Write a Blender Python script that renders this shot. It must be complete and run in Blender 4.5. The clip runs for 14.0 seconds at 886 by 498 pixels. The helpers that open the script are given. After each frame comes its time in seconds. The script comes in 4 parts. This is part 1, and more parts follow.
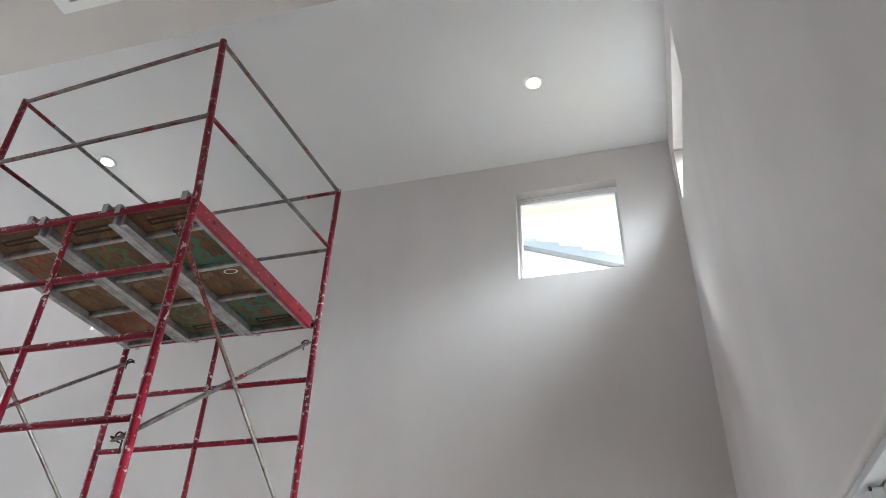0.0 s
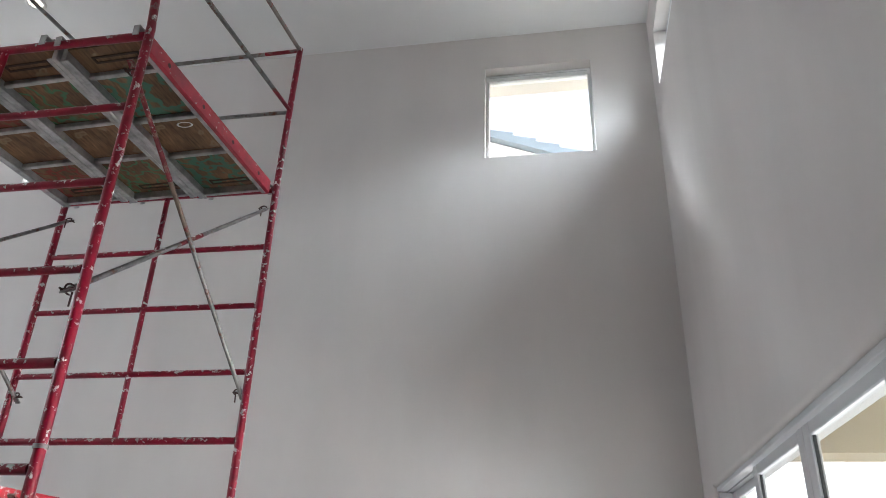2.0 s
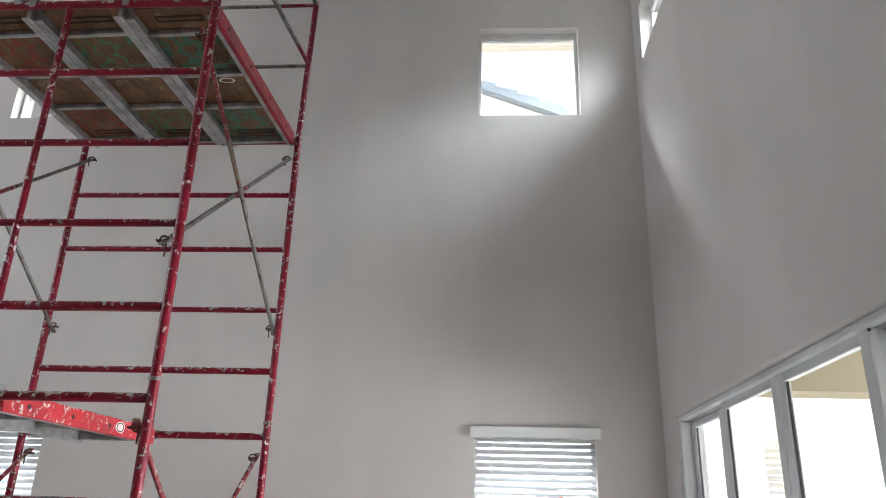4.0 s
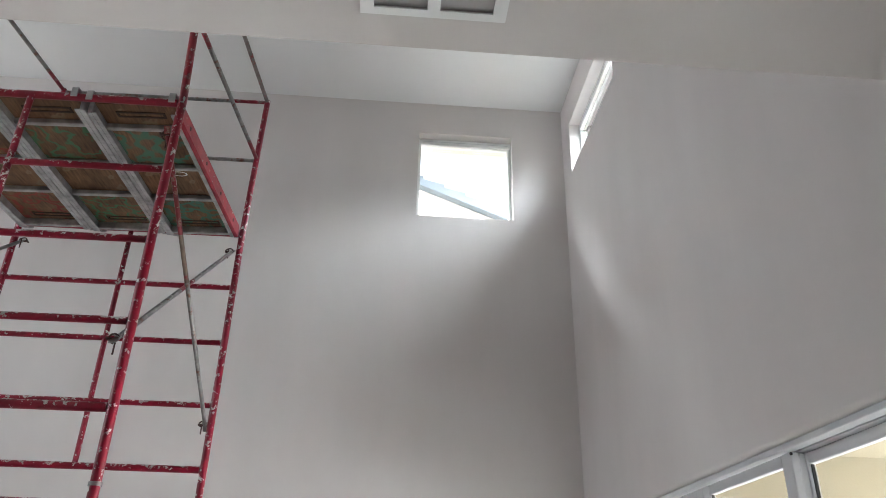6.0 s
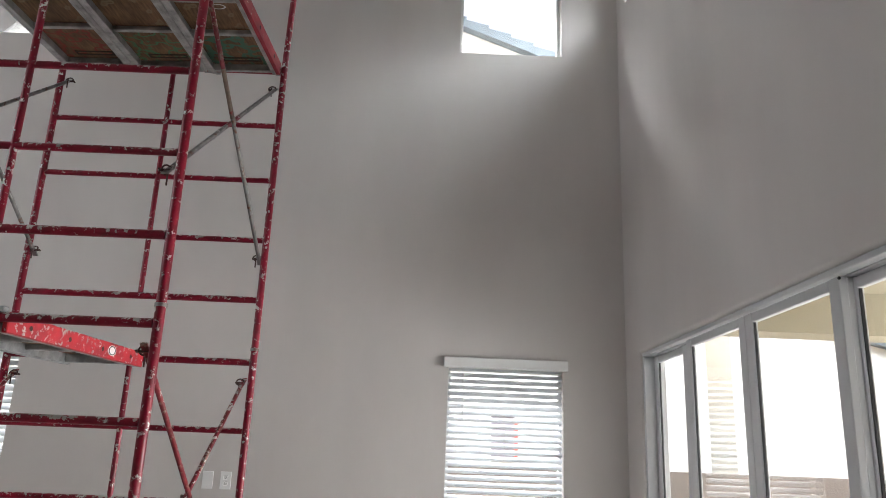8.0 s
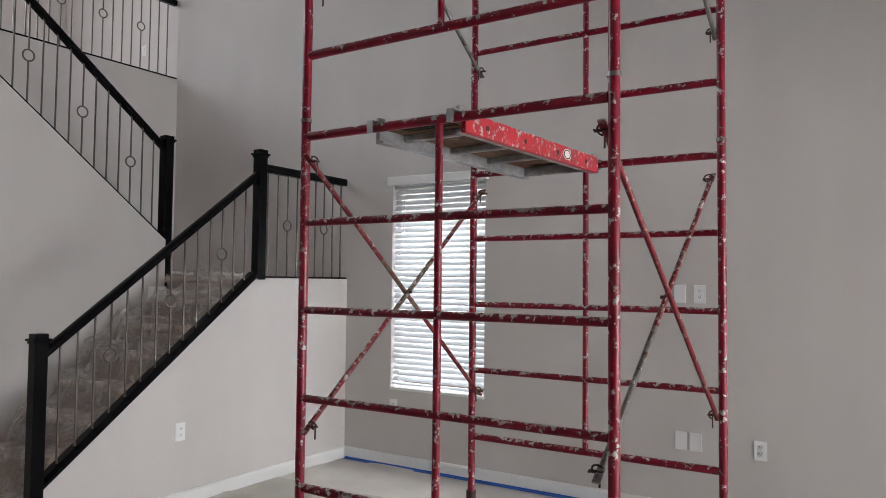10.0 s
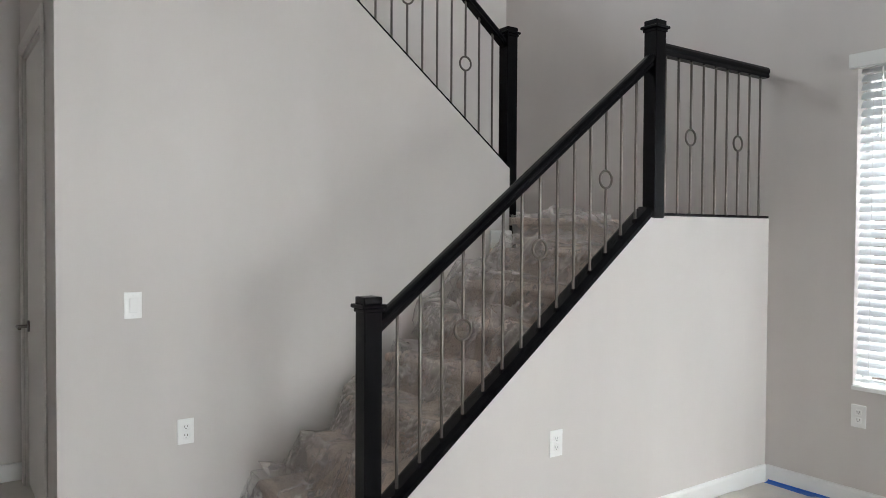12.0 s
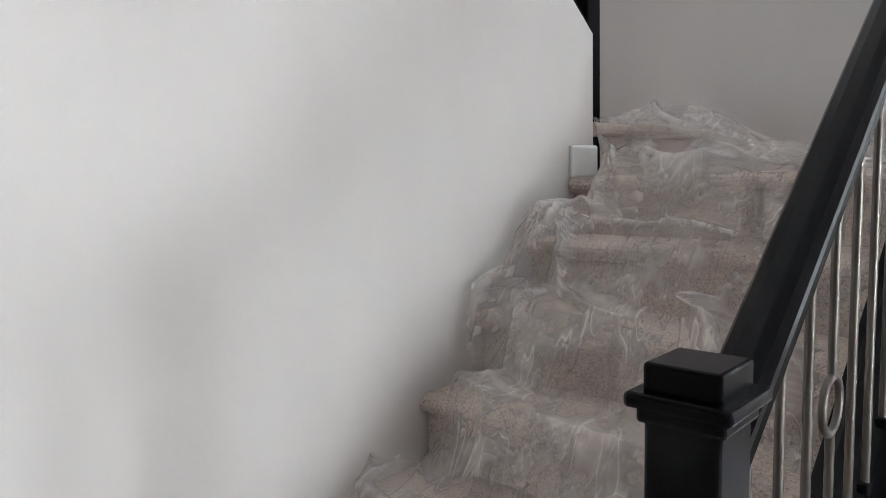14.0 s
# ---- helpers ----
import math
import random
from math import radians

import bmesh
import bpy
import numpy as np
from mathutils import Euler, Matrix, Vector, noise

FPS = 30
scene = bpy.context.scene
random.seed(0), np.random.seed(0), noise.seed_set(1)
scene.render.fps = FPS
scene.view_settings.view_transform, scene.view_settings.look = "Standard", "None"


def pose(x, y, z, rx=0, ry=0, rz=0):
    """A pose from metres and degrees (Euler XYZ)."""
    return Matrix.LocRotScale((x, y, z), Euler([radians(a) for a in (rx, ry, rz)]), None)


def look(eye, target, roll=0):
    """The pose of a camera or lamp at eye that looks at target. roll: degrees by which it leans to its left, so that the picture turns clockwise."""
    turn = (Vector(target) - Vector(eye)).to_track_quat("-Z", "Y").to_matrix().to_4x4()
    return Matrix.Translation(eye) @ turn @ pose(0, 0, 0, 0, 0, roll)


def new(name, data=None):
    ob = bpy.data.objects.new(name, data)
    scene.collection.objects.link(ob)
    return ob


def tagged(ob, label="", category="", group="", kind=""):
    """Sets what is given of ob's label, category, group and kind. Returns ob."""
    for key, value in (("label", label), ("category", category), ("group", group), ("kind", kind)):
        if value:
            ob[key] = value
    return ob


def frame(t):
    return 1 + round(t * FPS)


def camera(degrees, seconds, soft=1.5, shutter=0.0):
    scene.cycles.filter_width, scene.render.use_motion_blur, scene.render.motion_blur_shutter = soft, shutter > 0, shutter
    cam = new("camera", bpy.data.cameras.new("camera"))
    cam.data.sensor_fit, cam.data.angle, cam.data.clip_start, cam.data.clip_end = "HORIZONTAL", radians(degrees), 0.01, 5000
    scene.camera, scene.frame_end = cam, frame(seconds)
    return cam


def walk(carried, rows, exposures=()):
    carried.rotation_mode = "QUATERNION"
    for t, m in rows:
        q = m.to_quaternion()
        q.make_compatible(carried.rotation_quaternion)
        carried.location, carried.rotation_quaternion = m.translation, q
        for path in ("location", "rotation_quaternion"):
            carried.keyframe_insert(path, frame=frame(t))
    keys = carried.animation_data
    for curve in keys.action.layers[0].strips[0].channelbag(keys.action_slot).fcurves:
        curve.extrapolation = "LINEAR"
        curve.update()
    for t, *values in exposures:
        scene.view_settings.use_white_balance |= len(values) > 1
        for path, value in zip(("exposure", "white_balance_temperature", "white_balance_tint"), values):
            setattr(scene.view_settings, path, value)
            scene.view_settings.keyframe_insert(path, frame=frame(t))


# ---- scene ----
cam = camera(62.4, 14.0, soft=0.75)
PATH = [
    (0, (-0.552, 0.228, 1.86), (-1.021, 1.819, 2.978), 1.8),
    (0.5, (-0.539, 0.24, 1.879), (-0.956, 1.849, 2.99), 2.0),
    (1, (-0.576, 0.272, 1.864), (-0.954, 1.916, 2.939), 2.1),
    (1.5, (-0.659, 0.364, 1.853), (-1.007, 2.061, 2.852), 2.0),
    (2, (-0.805, 0.431, 1.836), (-1.131, 2.2, 2.71), 1.8),
    (2.5, (-0.948, 0.323, 1.78), (-1.277, 2.154, 2.512), 1.6),
    (2.7, (-1.015, 0.249, 1.765), (-1.335, 2.101, 2.448), 1.4),
    (4.8, (-1.425, -0.258, 1.835), (-1.415, 1.601, 2.573), 1.4),
    (5, (-1.455, -0.27, 1.851), (-1.423, 1.57, 2.634), 1.2),
    (5.5, (-1.487, -0.305, 1.853), (-1.399, 1.489, 2.732), 1.1),
    (6, (-1.5, -0.321, 1.846), (-1.385, 1.459, 2.751), 1.4),
    (6.5, (-1.491, -0.3, 1.833), (-1.378, 1.499, 2.701), 2.0),
    (7, (-1.491, -0.289, 1.816), (-1.387, 1.549, 2.597), 2.5),
    (7.2, (-1.493, -0.287, 1.821), (-1.397, 1.571, 2.553), 2.7),
    (9.3, (-1.526, -0.069, 1.598), (-2.102, 1.833, 1.821), 1.1),
    (9.5, (-1.539, 0.027, 1.589), (-2.277, 1.877, 1.77), 1.1),
    (10, (-1.763, 0.267, 1.548), (-2.844, 1.947, 1.637), 0.6),
    (10.5, (-2.091, 0.533, 1.563), (-3.418, 2.03, 1.581), 0.7),
    (11, (-2.51, 0.8, 1.508), (-3.996, 2.138, 1.489), 0.7),
    (11.5, (-3.012, 0.998, 1.482), (-4.589, 2.227, 1.448), 0.6),
    (12, (-3.565, 1.187, 1.473), (-5.197, 2.343, 1.426), 0.3),
    (12.5, (-4.149, 1.319, 1.464), (-5.799, 2.447, 1.394), -0.3),
    (13, (-4.705, 1.45, 1.44), (-6.319, 2.622, 1.297), -0.9),
    (13.5, (-5.237, 1.631, 1.419), (-6.766, 2.901, 1.204), -1.4),
    (14, (-5.72, 1.904, 1.412), (-7.075, 3.359, 1.195), -1.4),
]
walk(cam, [(t, look(eye, target, roll)) for t, eye, target, roll in PATH], [(0.0, 3.85, 6380, 10), (1.5, 3.82, 6330, 10), (2.5, 3.58, 6330, 10), (4.8, 3.6, 6520, 10), (6.0, 3.8, 6420, 10), (7.2, 3.6, 6520, 10), (9.3, 3.02, 6850, 15), (10.5, 3.3, 6500, 12), (12.0, 3.6, 6560, 9), (13.0, 3.88, 6400, 9), (14.0, 4.15, 6350, 10)])

# ---- world, sun, exposure ----
world = bpy.data.worlds.new("sky")
scene.world = world
world.use_nodes = True
wn = world.node_tree
sky = wn.nodes.new("ShaderNodeTexSky")
sky.sky_type, sky.sun_disc = "NISHITA", False
sky.sun_elevation, sky.sun_rotation = radians(65), radians(75)
sky.air_density, sky.dust_density, sky.ozone_density = 0.7, 9.0, 0.4
wn.links.new(sky.outputs["Color"], wn.nodes["Background"].inputs["Color"])
wn.nodes["Background"].inputs["Strength"].default_value = 0.05
sun_data = bpy.data.lights.new("sun", "SUN")
sun_data.energy, sun_data.angle, sun_data.color = 0.5, radians(12), (1.0, 0.97, 0.92)
sun = new("sun", sun_data)
sun.matrix_world = look((6.3, 1.6, 14), (0, 0, 0))


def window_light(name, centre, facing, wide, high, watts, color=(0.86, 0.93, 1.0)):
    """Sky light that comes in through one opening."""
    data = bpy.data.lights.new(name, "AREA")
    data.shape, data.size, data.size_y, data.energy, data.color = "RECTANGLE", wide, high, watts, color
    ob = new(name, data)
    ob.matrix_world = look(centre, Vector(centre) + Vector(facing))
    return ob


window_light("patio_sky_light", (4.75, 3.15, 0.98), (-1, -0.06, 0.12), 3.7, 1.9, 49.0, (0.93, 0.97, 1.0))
window_light("north_sky_light", (-5.0, 8.4, 10.2), (0, -1, -1.35), 16.0, 2.6, 640.0, (0.90, 0.96, 1.0))
window_light("east_sky_light", (4.4, 1.4, 9.6), (-1, 0.3, -0.9), 8.0, 5.0, 430.0, (0.84, 0.94, 1.0))
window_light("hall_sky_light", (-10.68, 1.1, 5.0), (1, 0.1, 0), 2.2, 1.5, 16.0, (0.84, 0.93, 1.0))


# ---- materials ----
def nodes_of(name):
    mat = bpy.data.materials.new(name)
    mat.use_nodes = True
    tree = mat.node_tree
    return mat, tree, tree.nodes["Principled BSDF"]


def ramp(tree, source, stops):
    r = tree.nodes.new("ShaderNodeValToRGB")
    while len(r.color_ramp.elements) < len(stops):
        r.color_ramp.elements.new(0.5)
    for e, (p, c) in zip(r.color_ramp.elements, stops):
        e.position, e.color = p, (*c, 1.0) if len(c) == 3 else c
    tree.links.new(source, r.inputs["Fac"])
    return r


def noise_node(tree, scale, detail=4.0, rough=0.5, coord="Object", stretch=(1, 1, 1)):
    tc = tree.nodes.new("ShaderNodeTexCoord")
    mp = tree.nodes.new("ShaderNodeMapping")
    mp.inputs["Scale"].default_value = stretch
    n = tree.nodes.new("ShaderNodeTexNoise")
    n.inputs["Scale"].default_value, n.inputs["Detail"].default_value, n.inputs["Roughness"].default_value = scale, detail, rough
    tree.links.new(tc.outputs[coord], mp.inputs["Vector"])
    tree.links.new(mp.outputs["Vector"], n.inputs["Vector"])
    return n


def bump(tree, bsdf, source, strength, distance):
    b = tree.nodes.new("ShaderNodeBump")
    b.inputs["Strength"].default_value, b.inputs["Distance"].default_value = strength, distance
    tree.links.new(source, b.inputs["Height"])
    tree.links.new(b.outputs["Normal"], bsdf.inputs["Normal"])
    return b


def scaled(c, k):
    return tuple(min(1.0, v * k) for v in c)


def plain(name, color, rough=0.5, metal=0.0, vary=0.06, scale=3.0, grain=180.0, relief=0.12, distance=0.001, spec=0.5, stretch=(1, 1, 1)):
    """A painted or bare surface with slow and fine variation."""
    mat, tree, b = nodes_of(name)
    n = noise_node(tree, scale, 5.0, stretch=stretch)
    r = ramp(tree, n.outputs["Fac"], [(0.3, scaled(color, 1 - vary)), (0.7, scaled(color, 1 + vary))])
    tree.links.new(r.outputs["Color"], b.inputs["Base Color"])
    b.inputs["Roughness"].default_value, b.inputs["Metallic"].default_value = rough, metal
    b.inputs["Specular IOR Level"].default_value = spec
    if relief:
        bump(tree, b, noise_node(tree, grain, 3.0).outputs["Fac"], relief, distance)
    return mat


WALL = plain("wall_paint", (0.606, 0.570, 0.552), 0.62, vary=0.035, scale=2.4, grain=95, relief=0.18, distance=0.0015, spec=0.3, stretch=(1, 1, 0.28))
CEILING = plain("ceiling_paint", (0.83, 0.83, 0.83), 0.8, vary=0.02, scale=0.8, grain=70, relief=0.2, distance=0.002, spec=0.2)
TRIM = plain("white_trim", (0.80, 0.80, 0.79), 0.35, vary=0.02, relief=0.03)
DOORPAINT = plain("door_paint", (0.66, 0.63, 0.60), 0.4, vary=0.02, relief=0.03)
# White vinyl made greyer: the slider frame's shade is put into its colour.
SHADEDVINYL = plain("shaded_frame_vinyl", (0.56, 0.56, 0.57), 0.4, vary=0.03, relief=0.0)
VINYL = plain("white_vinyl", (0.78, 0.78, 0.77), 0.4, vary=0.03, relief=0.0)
PLATE = plain("plate_plastic", (0.84, 0.84, 0.83), 0.3, vary=0.01, relief=0.0)
DARK = plain("dark_slot", (0.02, 0.02, 0.02), 0.6, relief=0.0)
BLACK = plain("black_paint", (0.002, 0.002, 0.003), 0.26, vary=0.3, scale=14, grain=60, relief=0.05, spec=0.13)
NICKEL = plain("satin_nickel", (0.15, 0.135, 0.123), 0.38, 1.0, vary=0.1, scale=25, relief=0.05)
HINGE = plain("hinge_steel", (0.18, 0.17, 0.16), 0.4, 0.8, vary=0.1, relief=0.0)
PAPER = plain("floor_paper", (0.58, 0.54, 0.495), 0.75, vary=0.1, scale=2.2, grain=14, relief=0.5, distance=0.008)
PAPER2 = plain("floor_paper_pale", (0.66, 0.62, 0.575), 0.7, vary=0.09, scale=3.1, grain=11, relief=0.5, distance=0.009)
TAPE = plain("blue_tape", (0.015, 0.12, 0.50), 0.55, vary=0.15, scale=9, grain=60, relief=0.3)
STUCCO = plain("white_stucco", (0.78, 0.76, 0.72), 0.9, vary=0.05, scale=1.2, grain=60, relief=0.6, distance=0.004)
# Darker copy of the beige stucco, with the patio's dimness in its colour.
SHADEDBEIGE = plain("shaded_beige_stucco", (0.29, 0.25, 0.175), 0.9, vary=0.05, scale=1.5, grain=60, relief=0.5, distance=0.004)
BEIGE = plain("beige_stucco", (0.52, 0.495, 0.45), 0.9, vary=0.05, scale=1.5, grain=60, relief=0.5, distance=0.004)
ROOFTILE = plain("slate_blue_tile", (0.125, 0.145, 0.165), 0.75, vary=0.22, scale=5, grain=50, relief=0.4, distance=0.004)
BLOCK = plain("brown_block", (0.14, 0.11, 0.095), 0.9, vary=0.15, scale=4, grain=40, relief=0.6, distance=0.006)
CONCRETE = plain("concrete", (0.30, 0.285, 0.26), 0.85, vary=0.1, scale=1.5, grain=50, relief=0.4, distance=0.003)
GROUND = plain("dry_soil", (0.17, 0.135, 0.10), 0.95, vary=0.2, scale=0.6, grain=12, relief=0.6, distance=0.02)
RUBBER = plain("grey_rubber", (0.07, 0.07, 0.07), 0.7, relief=0.1)


def splattered(name, paint, rough, metal=0.0, amount=0.60, wear=None):
    """Paint with blots of grey-white wall paint, thick on the upper sides."""
    mat, tree, b = nodes_of(name)
    base = ramp(tree, noise_node(tree, 12, 5, 0.6).outputs["Fac"], [(0.3, scaled(paint, 0.62)), (0.65, scaled(paint, 1.15))])
    if wear:
        worn = ramp(tree, noise_node(tree, 20, 8, 0.68).outputs["Fac"], [(0.54, (0, 0, 0)), (0.62, (1, 1, 1))])
        mx0 = tree.nodes.new("ShaderNodeMix")
        mx0.data_type = "RGBA"
        tree.links.new(worn.outputs["Color"], mx0.inputs["Factor"])
        tree.links.new(base.outputs["Color"], mx0.inputs["A"])
        mx0.inputs["B"].default_value = (*wear, 1)
        base_out = mx0.outputs["Result"]
    else:
        base_out = base.outputs["Color"]
    geo = tree.nodes.new("ShaderNodeNewGeometry")
    sep = tree.nodes.new("ShaderNodeSeparateXYZ")
    tree.links.new(geo.outputs["Normal"], sep.inputs["Vector"])
    spots = noise_node(tree, 40, 7, 0.70, stretch=(0.8, 0.8, 0.8))
    add = tree.nodes.new("ShaderNodeMath")
    add.operation = "MULTIPLY_ADD"
    tree.links.new(sep.outputs["Z"], add.inputs[0])
    add.inputs[1].default_value = 0.085
    tree.links.new(spots.outputs["Fac"], add.inputs[2])
    mask = ramp(tree, add.outputs[0], [(amount, (0, 0, 0)), (amount + 0.02, (1, 1, 1))])
    tint = ramp(tree, noise_node(tree, 9, 3).outputs["Fac"], [(0.35, (0.36, 0.33, 0.31)), (0.65, (0.74, 0.71, 0.68))])
    mx = tree.nodes.new("ShaderNodeMix")
    mx.data_type = "RGBA"
    tree.links.new(mask.outputs["Color"], mx.inputs["Factor"])
    tree.links.new(base_out, mx.inputs["A"])
    tree.links.new(tint.outputs["Color"], mx.inputs["B"])
    tree.links.new(mx.outputs["Result"], b.inputs["Base Color"])
    inv = ramp(tree, mask.outputs["Color"], [(0.0, (rough,) * 3), (1.0, (0.75,) * 3)])
    tree.links.new(inv.outputs["Color"], b.inputs["Roughness"])
    if metal:
        met = ramp(tree, mask.outputs["Color"], [(0.0, (metal,) * 3), (1.0, (0.0,) * 3)])
        tree.links.new(met.outputs["Color"], b.inputs["Metallic"])
    bump(tree, b, mask.outputs["Color"], 0.5, 0.001)
    return mat


RED = splattered("red_paint", (0.245, 0.0025, 0.020), 0.33, amount=0.578)
REDCLEAN = splattered("red_paint_upper", (0.25, 0.008, 0.022), 0.38, amount=0.60, wear=(0.20, 0.13, 0.12))
STEEL = splattered("galvanised_steel", (0.30, 0.29, 0.28), 0.38, 0.85, amount=0.66, wear=(0.20, 0.10, 0.075))
TOPRAIL = splattered("worn_rail_paint", (0.25, 0.21, 0.20), 0.5, 0.3, amount=0.67, wear=(0.30, 0.035, 0.045))
OLDRED = splattered("old_red_brace", (0.20, 0.012, 0.02), 0.45, amount=0.585, wear=(0.25, 0.17, 0.13))
TANBRACE = splattered("bare_brown_brace", (0.19, 0.135, 0.10), 0.5, 0.2, amount=0.62, wear=(0.20, 0.03, 0.03))
RUST = splattered("rusty_pin", (0.085, 0.045, 0.04), 0.6, 0.4, amount=0.70)
ALU = splattered("dull_aluminium", (0.46, 0.46, 0.46), 0.5, 0.75, amount=0.66)
TOPRED = splattered("red_plank_rail_clean", (0.36, 0.014, 0.030), 0.4, amount=0.625)
REDRAIL = splattered("red_plank_rail", (0.46, 0.016, 0.028), 0.4, amount=0.565)


def plywood_material(name, hue, low, high):
    """Worn plywood with blurred sprayed marks of one colour."""
    mat, tree, b = nodes_of(name)
    grain = noise_node(tree, 9, 6, 0.6, stretch=(9, 1, 1))
    wood = ramp(tree, grain.outputs["Fac"], [(0.3, (0.12, 0.062, 0.030)), (0.7, (0.34, 0.19, 0.092))])
    dirt = ramp(tree, noise_node(tree, 3.5, 5).outputs["Fac"], [(0.35, (0.45, 0.45, 0.45)), (0.65, (1, 1, 1))])
    mul = tree.nodes.new("ShaderNodeMix")
    mul.data_type, mul.blend_type = "RGBA", "MULTIPLY"
    mul.inputs["Factor"].default_value = 1.0
    tree.links.new(wood.outputs["Color"], mul.inputs["A"])
    tree.links.new(dirt.outputs["Color"], mul.inputs["B"])
    spray = ramp(tree, noise_node(tree, 8, 2.0, 0.45).outputs["Fac"], [(low, (0, 0, 0)), (low + 0.03, (0.9,) * 3), (high, (0.9,) * 3), (high + 0.04, (0, 0, 0))])
    mx = tree.nodes.new("ShaderNodeMix")
    mx.data_type = "RGBA"
    tree.links.new(spray.outputs["Color"], mx.inputs["Factor"])
    tree.links.new(mul.outputs["Result"], mx.inputs["A"])
    mx.inputs["B"].default_value = (*hue, 1)
    tree.links.new(mx.outputs["Result"], b.inputs["Base Color"])
    b.inputs["Roughness"].default_value = 0.75
    bump(tree, b, grain.outputs["Fac"], 0.4, 0.002)
    return mat


PLY = plywood_material("plywood", (0.24, 0.17, 0.10), 0.60, 0.66)
PLYGREEN = plywood_material("plywood_green_marks", (0.05, 0.17, 0.115), 0.455, 0.56)
PLYMIX = plywood_material("plywood_faint_green_marks", (0.06, 0.19, 0.09), 0.46, 0.52)
PLYRED = plywood_material("plywood_red_marks", (0.24, 0.035, 0.025), 0.47, 0.54)


def carpet_material():
    mat, tree, b = nodes_of("carpet")
    fine = noise_node(tree, 160, 3, 0.65)
    col = ramp(tree, fine.outputs["Fac"], [(0.34, (0.35, 0.285, 0.245)), (0.46, (0.57, 0.48, 0.425)), (0.62, (0.70, 0.60, 0.54))])
    tree.links.new(col.outputs["Color"], b.inputs["Base Color"])
    b.inputs["Roughness"].default_value = 1.0
    b.inputs["Specular IOR Level"].default_value = 0.1
    bump(tree, b, fine.outputs["Fac"], 0.9, 0.006)
    return mat


CARPET = carpet_material()


def film_material():
    """Thin clear plastic film: see-through, slightly milky in random patches, the gleam of its folds painted into its
    opacity.
    """
    mat, tree, b = nodes_of("plastic_film")

    def math_node(op, x, y, z=None):
        n = tree.nodes.new("ShaderNodeMath")
        n.operation = op
        for k, v in enumerate((x, y) if z is None else (x, y, z)):
            if isinstance(v, float):
                n.inputs[k].default_value = v
            else:
                tree.links.new(v, n.inputs[k])
        return n.outputs[0]

    soft = ramp(tree, noise_node(tree, 6.5, 3, 0.5).outputs["Fac"], [(0.36, (0.0,) * 3), (0.72, (1.0,) * 3)])
    geo = tree.nodes.new("ShaderNodeNewGeometry")
    crest_gleam = ramp(tree, geo.outputs["Pointiness"], [(0.50, (0.0,) * 3), (0.60, (1.0,) * 3)])
    alpha = math_node("MULTIPLY_ADD", soft.outputs["Color"], 0.33, 0.10)
    alpha = math_node("MULTIPLY_ADD", crest_gleam.outputs["Color"], 0.22, alpha)
    # Bright lines drawn into the opacity for light caught along folds.
    for turn, scale, long, seed in ((0.5, 2.4, 5.0, 0.0), (-0.9, 2.8, 4.0, 3.0)):
        fold = noise_node(tree, scale, 2.0, 0.4, stretch=(long, 1.0, 1.0))
        spin = fold.inputs["Vector"].links[0].from_node
        spin.inputs["Rotation"].default_value = (0.2, turn * 0.4, turn)
        spin.inputs["Location"].default_value = (seed, seed * 0.3, 0.0)
        line = ramp(tree, fold.outputs["Fac"], [(0.47, (0.0,) * 3), (0.498, (0.35,) * 3), (0.50, (1.0,) * 3), (0.506, (0.0,) * 3)])
        gate = ramp(tree, noise_node(tree, 5.0 + seed * 0.2, 2.0).outputs["Fac"], [(0.42, (0.0,) * 3), (0.60, (1.0,) * 3)])
        fold_glints = math_node("MULTIPLY", line.outputs["Color"], gate.outputs["Color"])
        alpha = math_node("MULTIPLY_ADD", fold_glints, 0.26, alpha)
    b.inputs["Base Color"].default_value = (0.97, 0.925, 0.90, 1)
    b.inputs["Roughness"].default_value = 0.25
    back = tree.nodes.new("ShaderNodeBsdfTranslucent")
    back.inputs["Color"].default_value = (0.97, 0.925, 0.90, 1)
    both = tree.nodes.new("ShaderNodeMixShader")
    both.inputs["Fac"].default_value = 0.35
    tree.links.new(b.outputs["BSDF"], both.inputs[1])
    tree.links.new(back.outputs["BSDF"], both.inputs[2])
    clear = tree.nodes.new("ShaderNodeBsdfTransparent")
    see = tree.nodes.new("ShaderNodeMixShader")
    tree.links.new(alpha, see.inputs["Fac"])
    tree.links.new(clear.outputs["BSDF"], see.inputs[1])
    tree.links.new(both.outputs["Shader"], see.inputs[2])
    tree.links.new(see.outputs["Shader"], tree.nodes["Material Output"].inputs["Surface"])
    return mat


FILM = film_material()


def glass_material():
    mat, tree, b = nodes_of("window_glass")
    b.inputs["Base Color"].default_value = (0.93, 0.97, 0.96, 1)
    b.inputs["Roughness"].default_value = 0.0
    b.inputs["IOR"].default_value = 1.5
    b.inputs["Transmission Weight"].default_value = 1.0
    return mat


GLASS = glass_material()


def slat_material():
    mat, tree, b = nodes_of("blind_slat")
    out = tree.nodes["Material Output"]
    b.inputs["Base Color"].default_value = (0.78, 0.80, 0.82, 1)
    b.inputs["Roughness"].default_value = 0.45
    tr = tree.nodes.new("ShaderNodeBsdfTranslucent")
    tr.inputs["Color"].default_value = (0.78, 0.80, 0.82, 1)
    mx = tree.nodes.new("ShaderNodeMixShader")
    mx.inputs["Fac"].default_value = 0.48
    tree.links.new(b.outputs["BSDF"], mx.inputs[1])
    tree.links.new(tr.outputs["BSDF"], mx.inputs[2])
    tree.links.new(mx.outputs["Shader"], out.inputs["Surface"])
    return mat


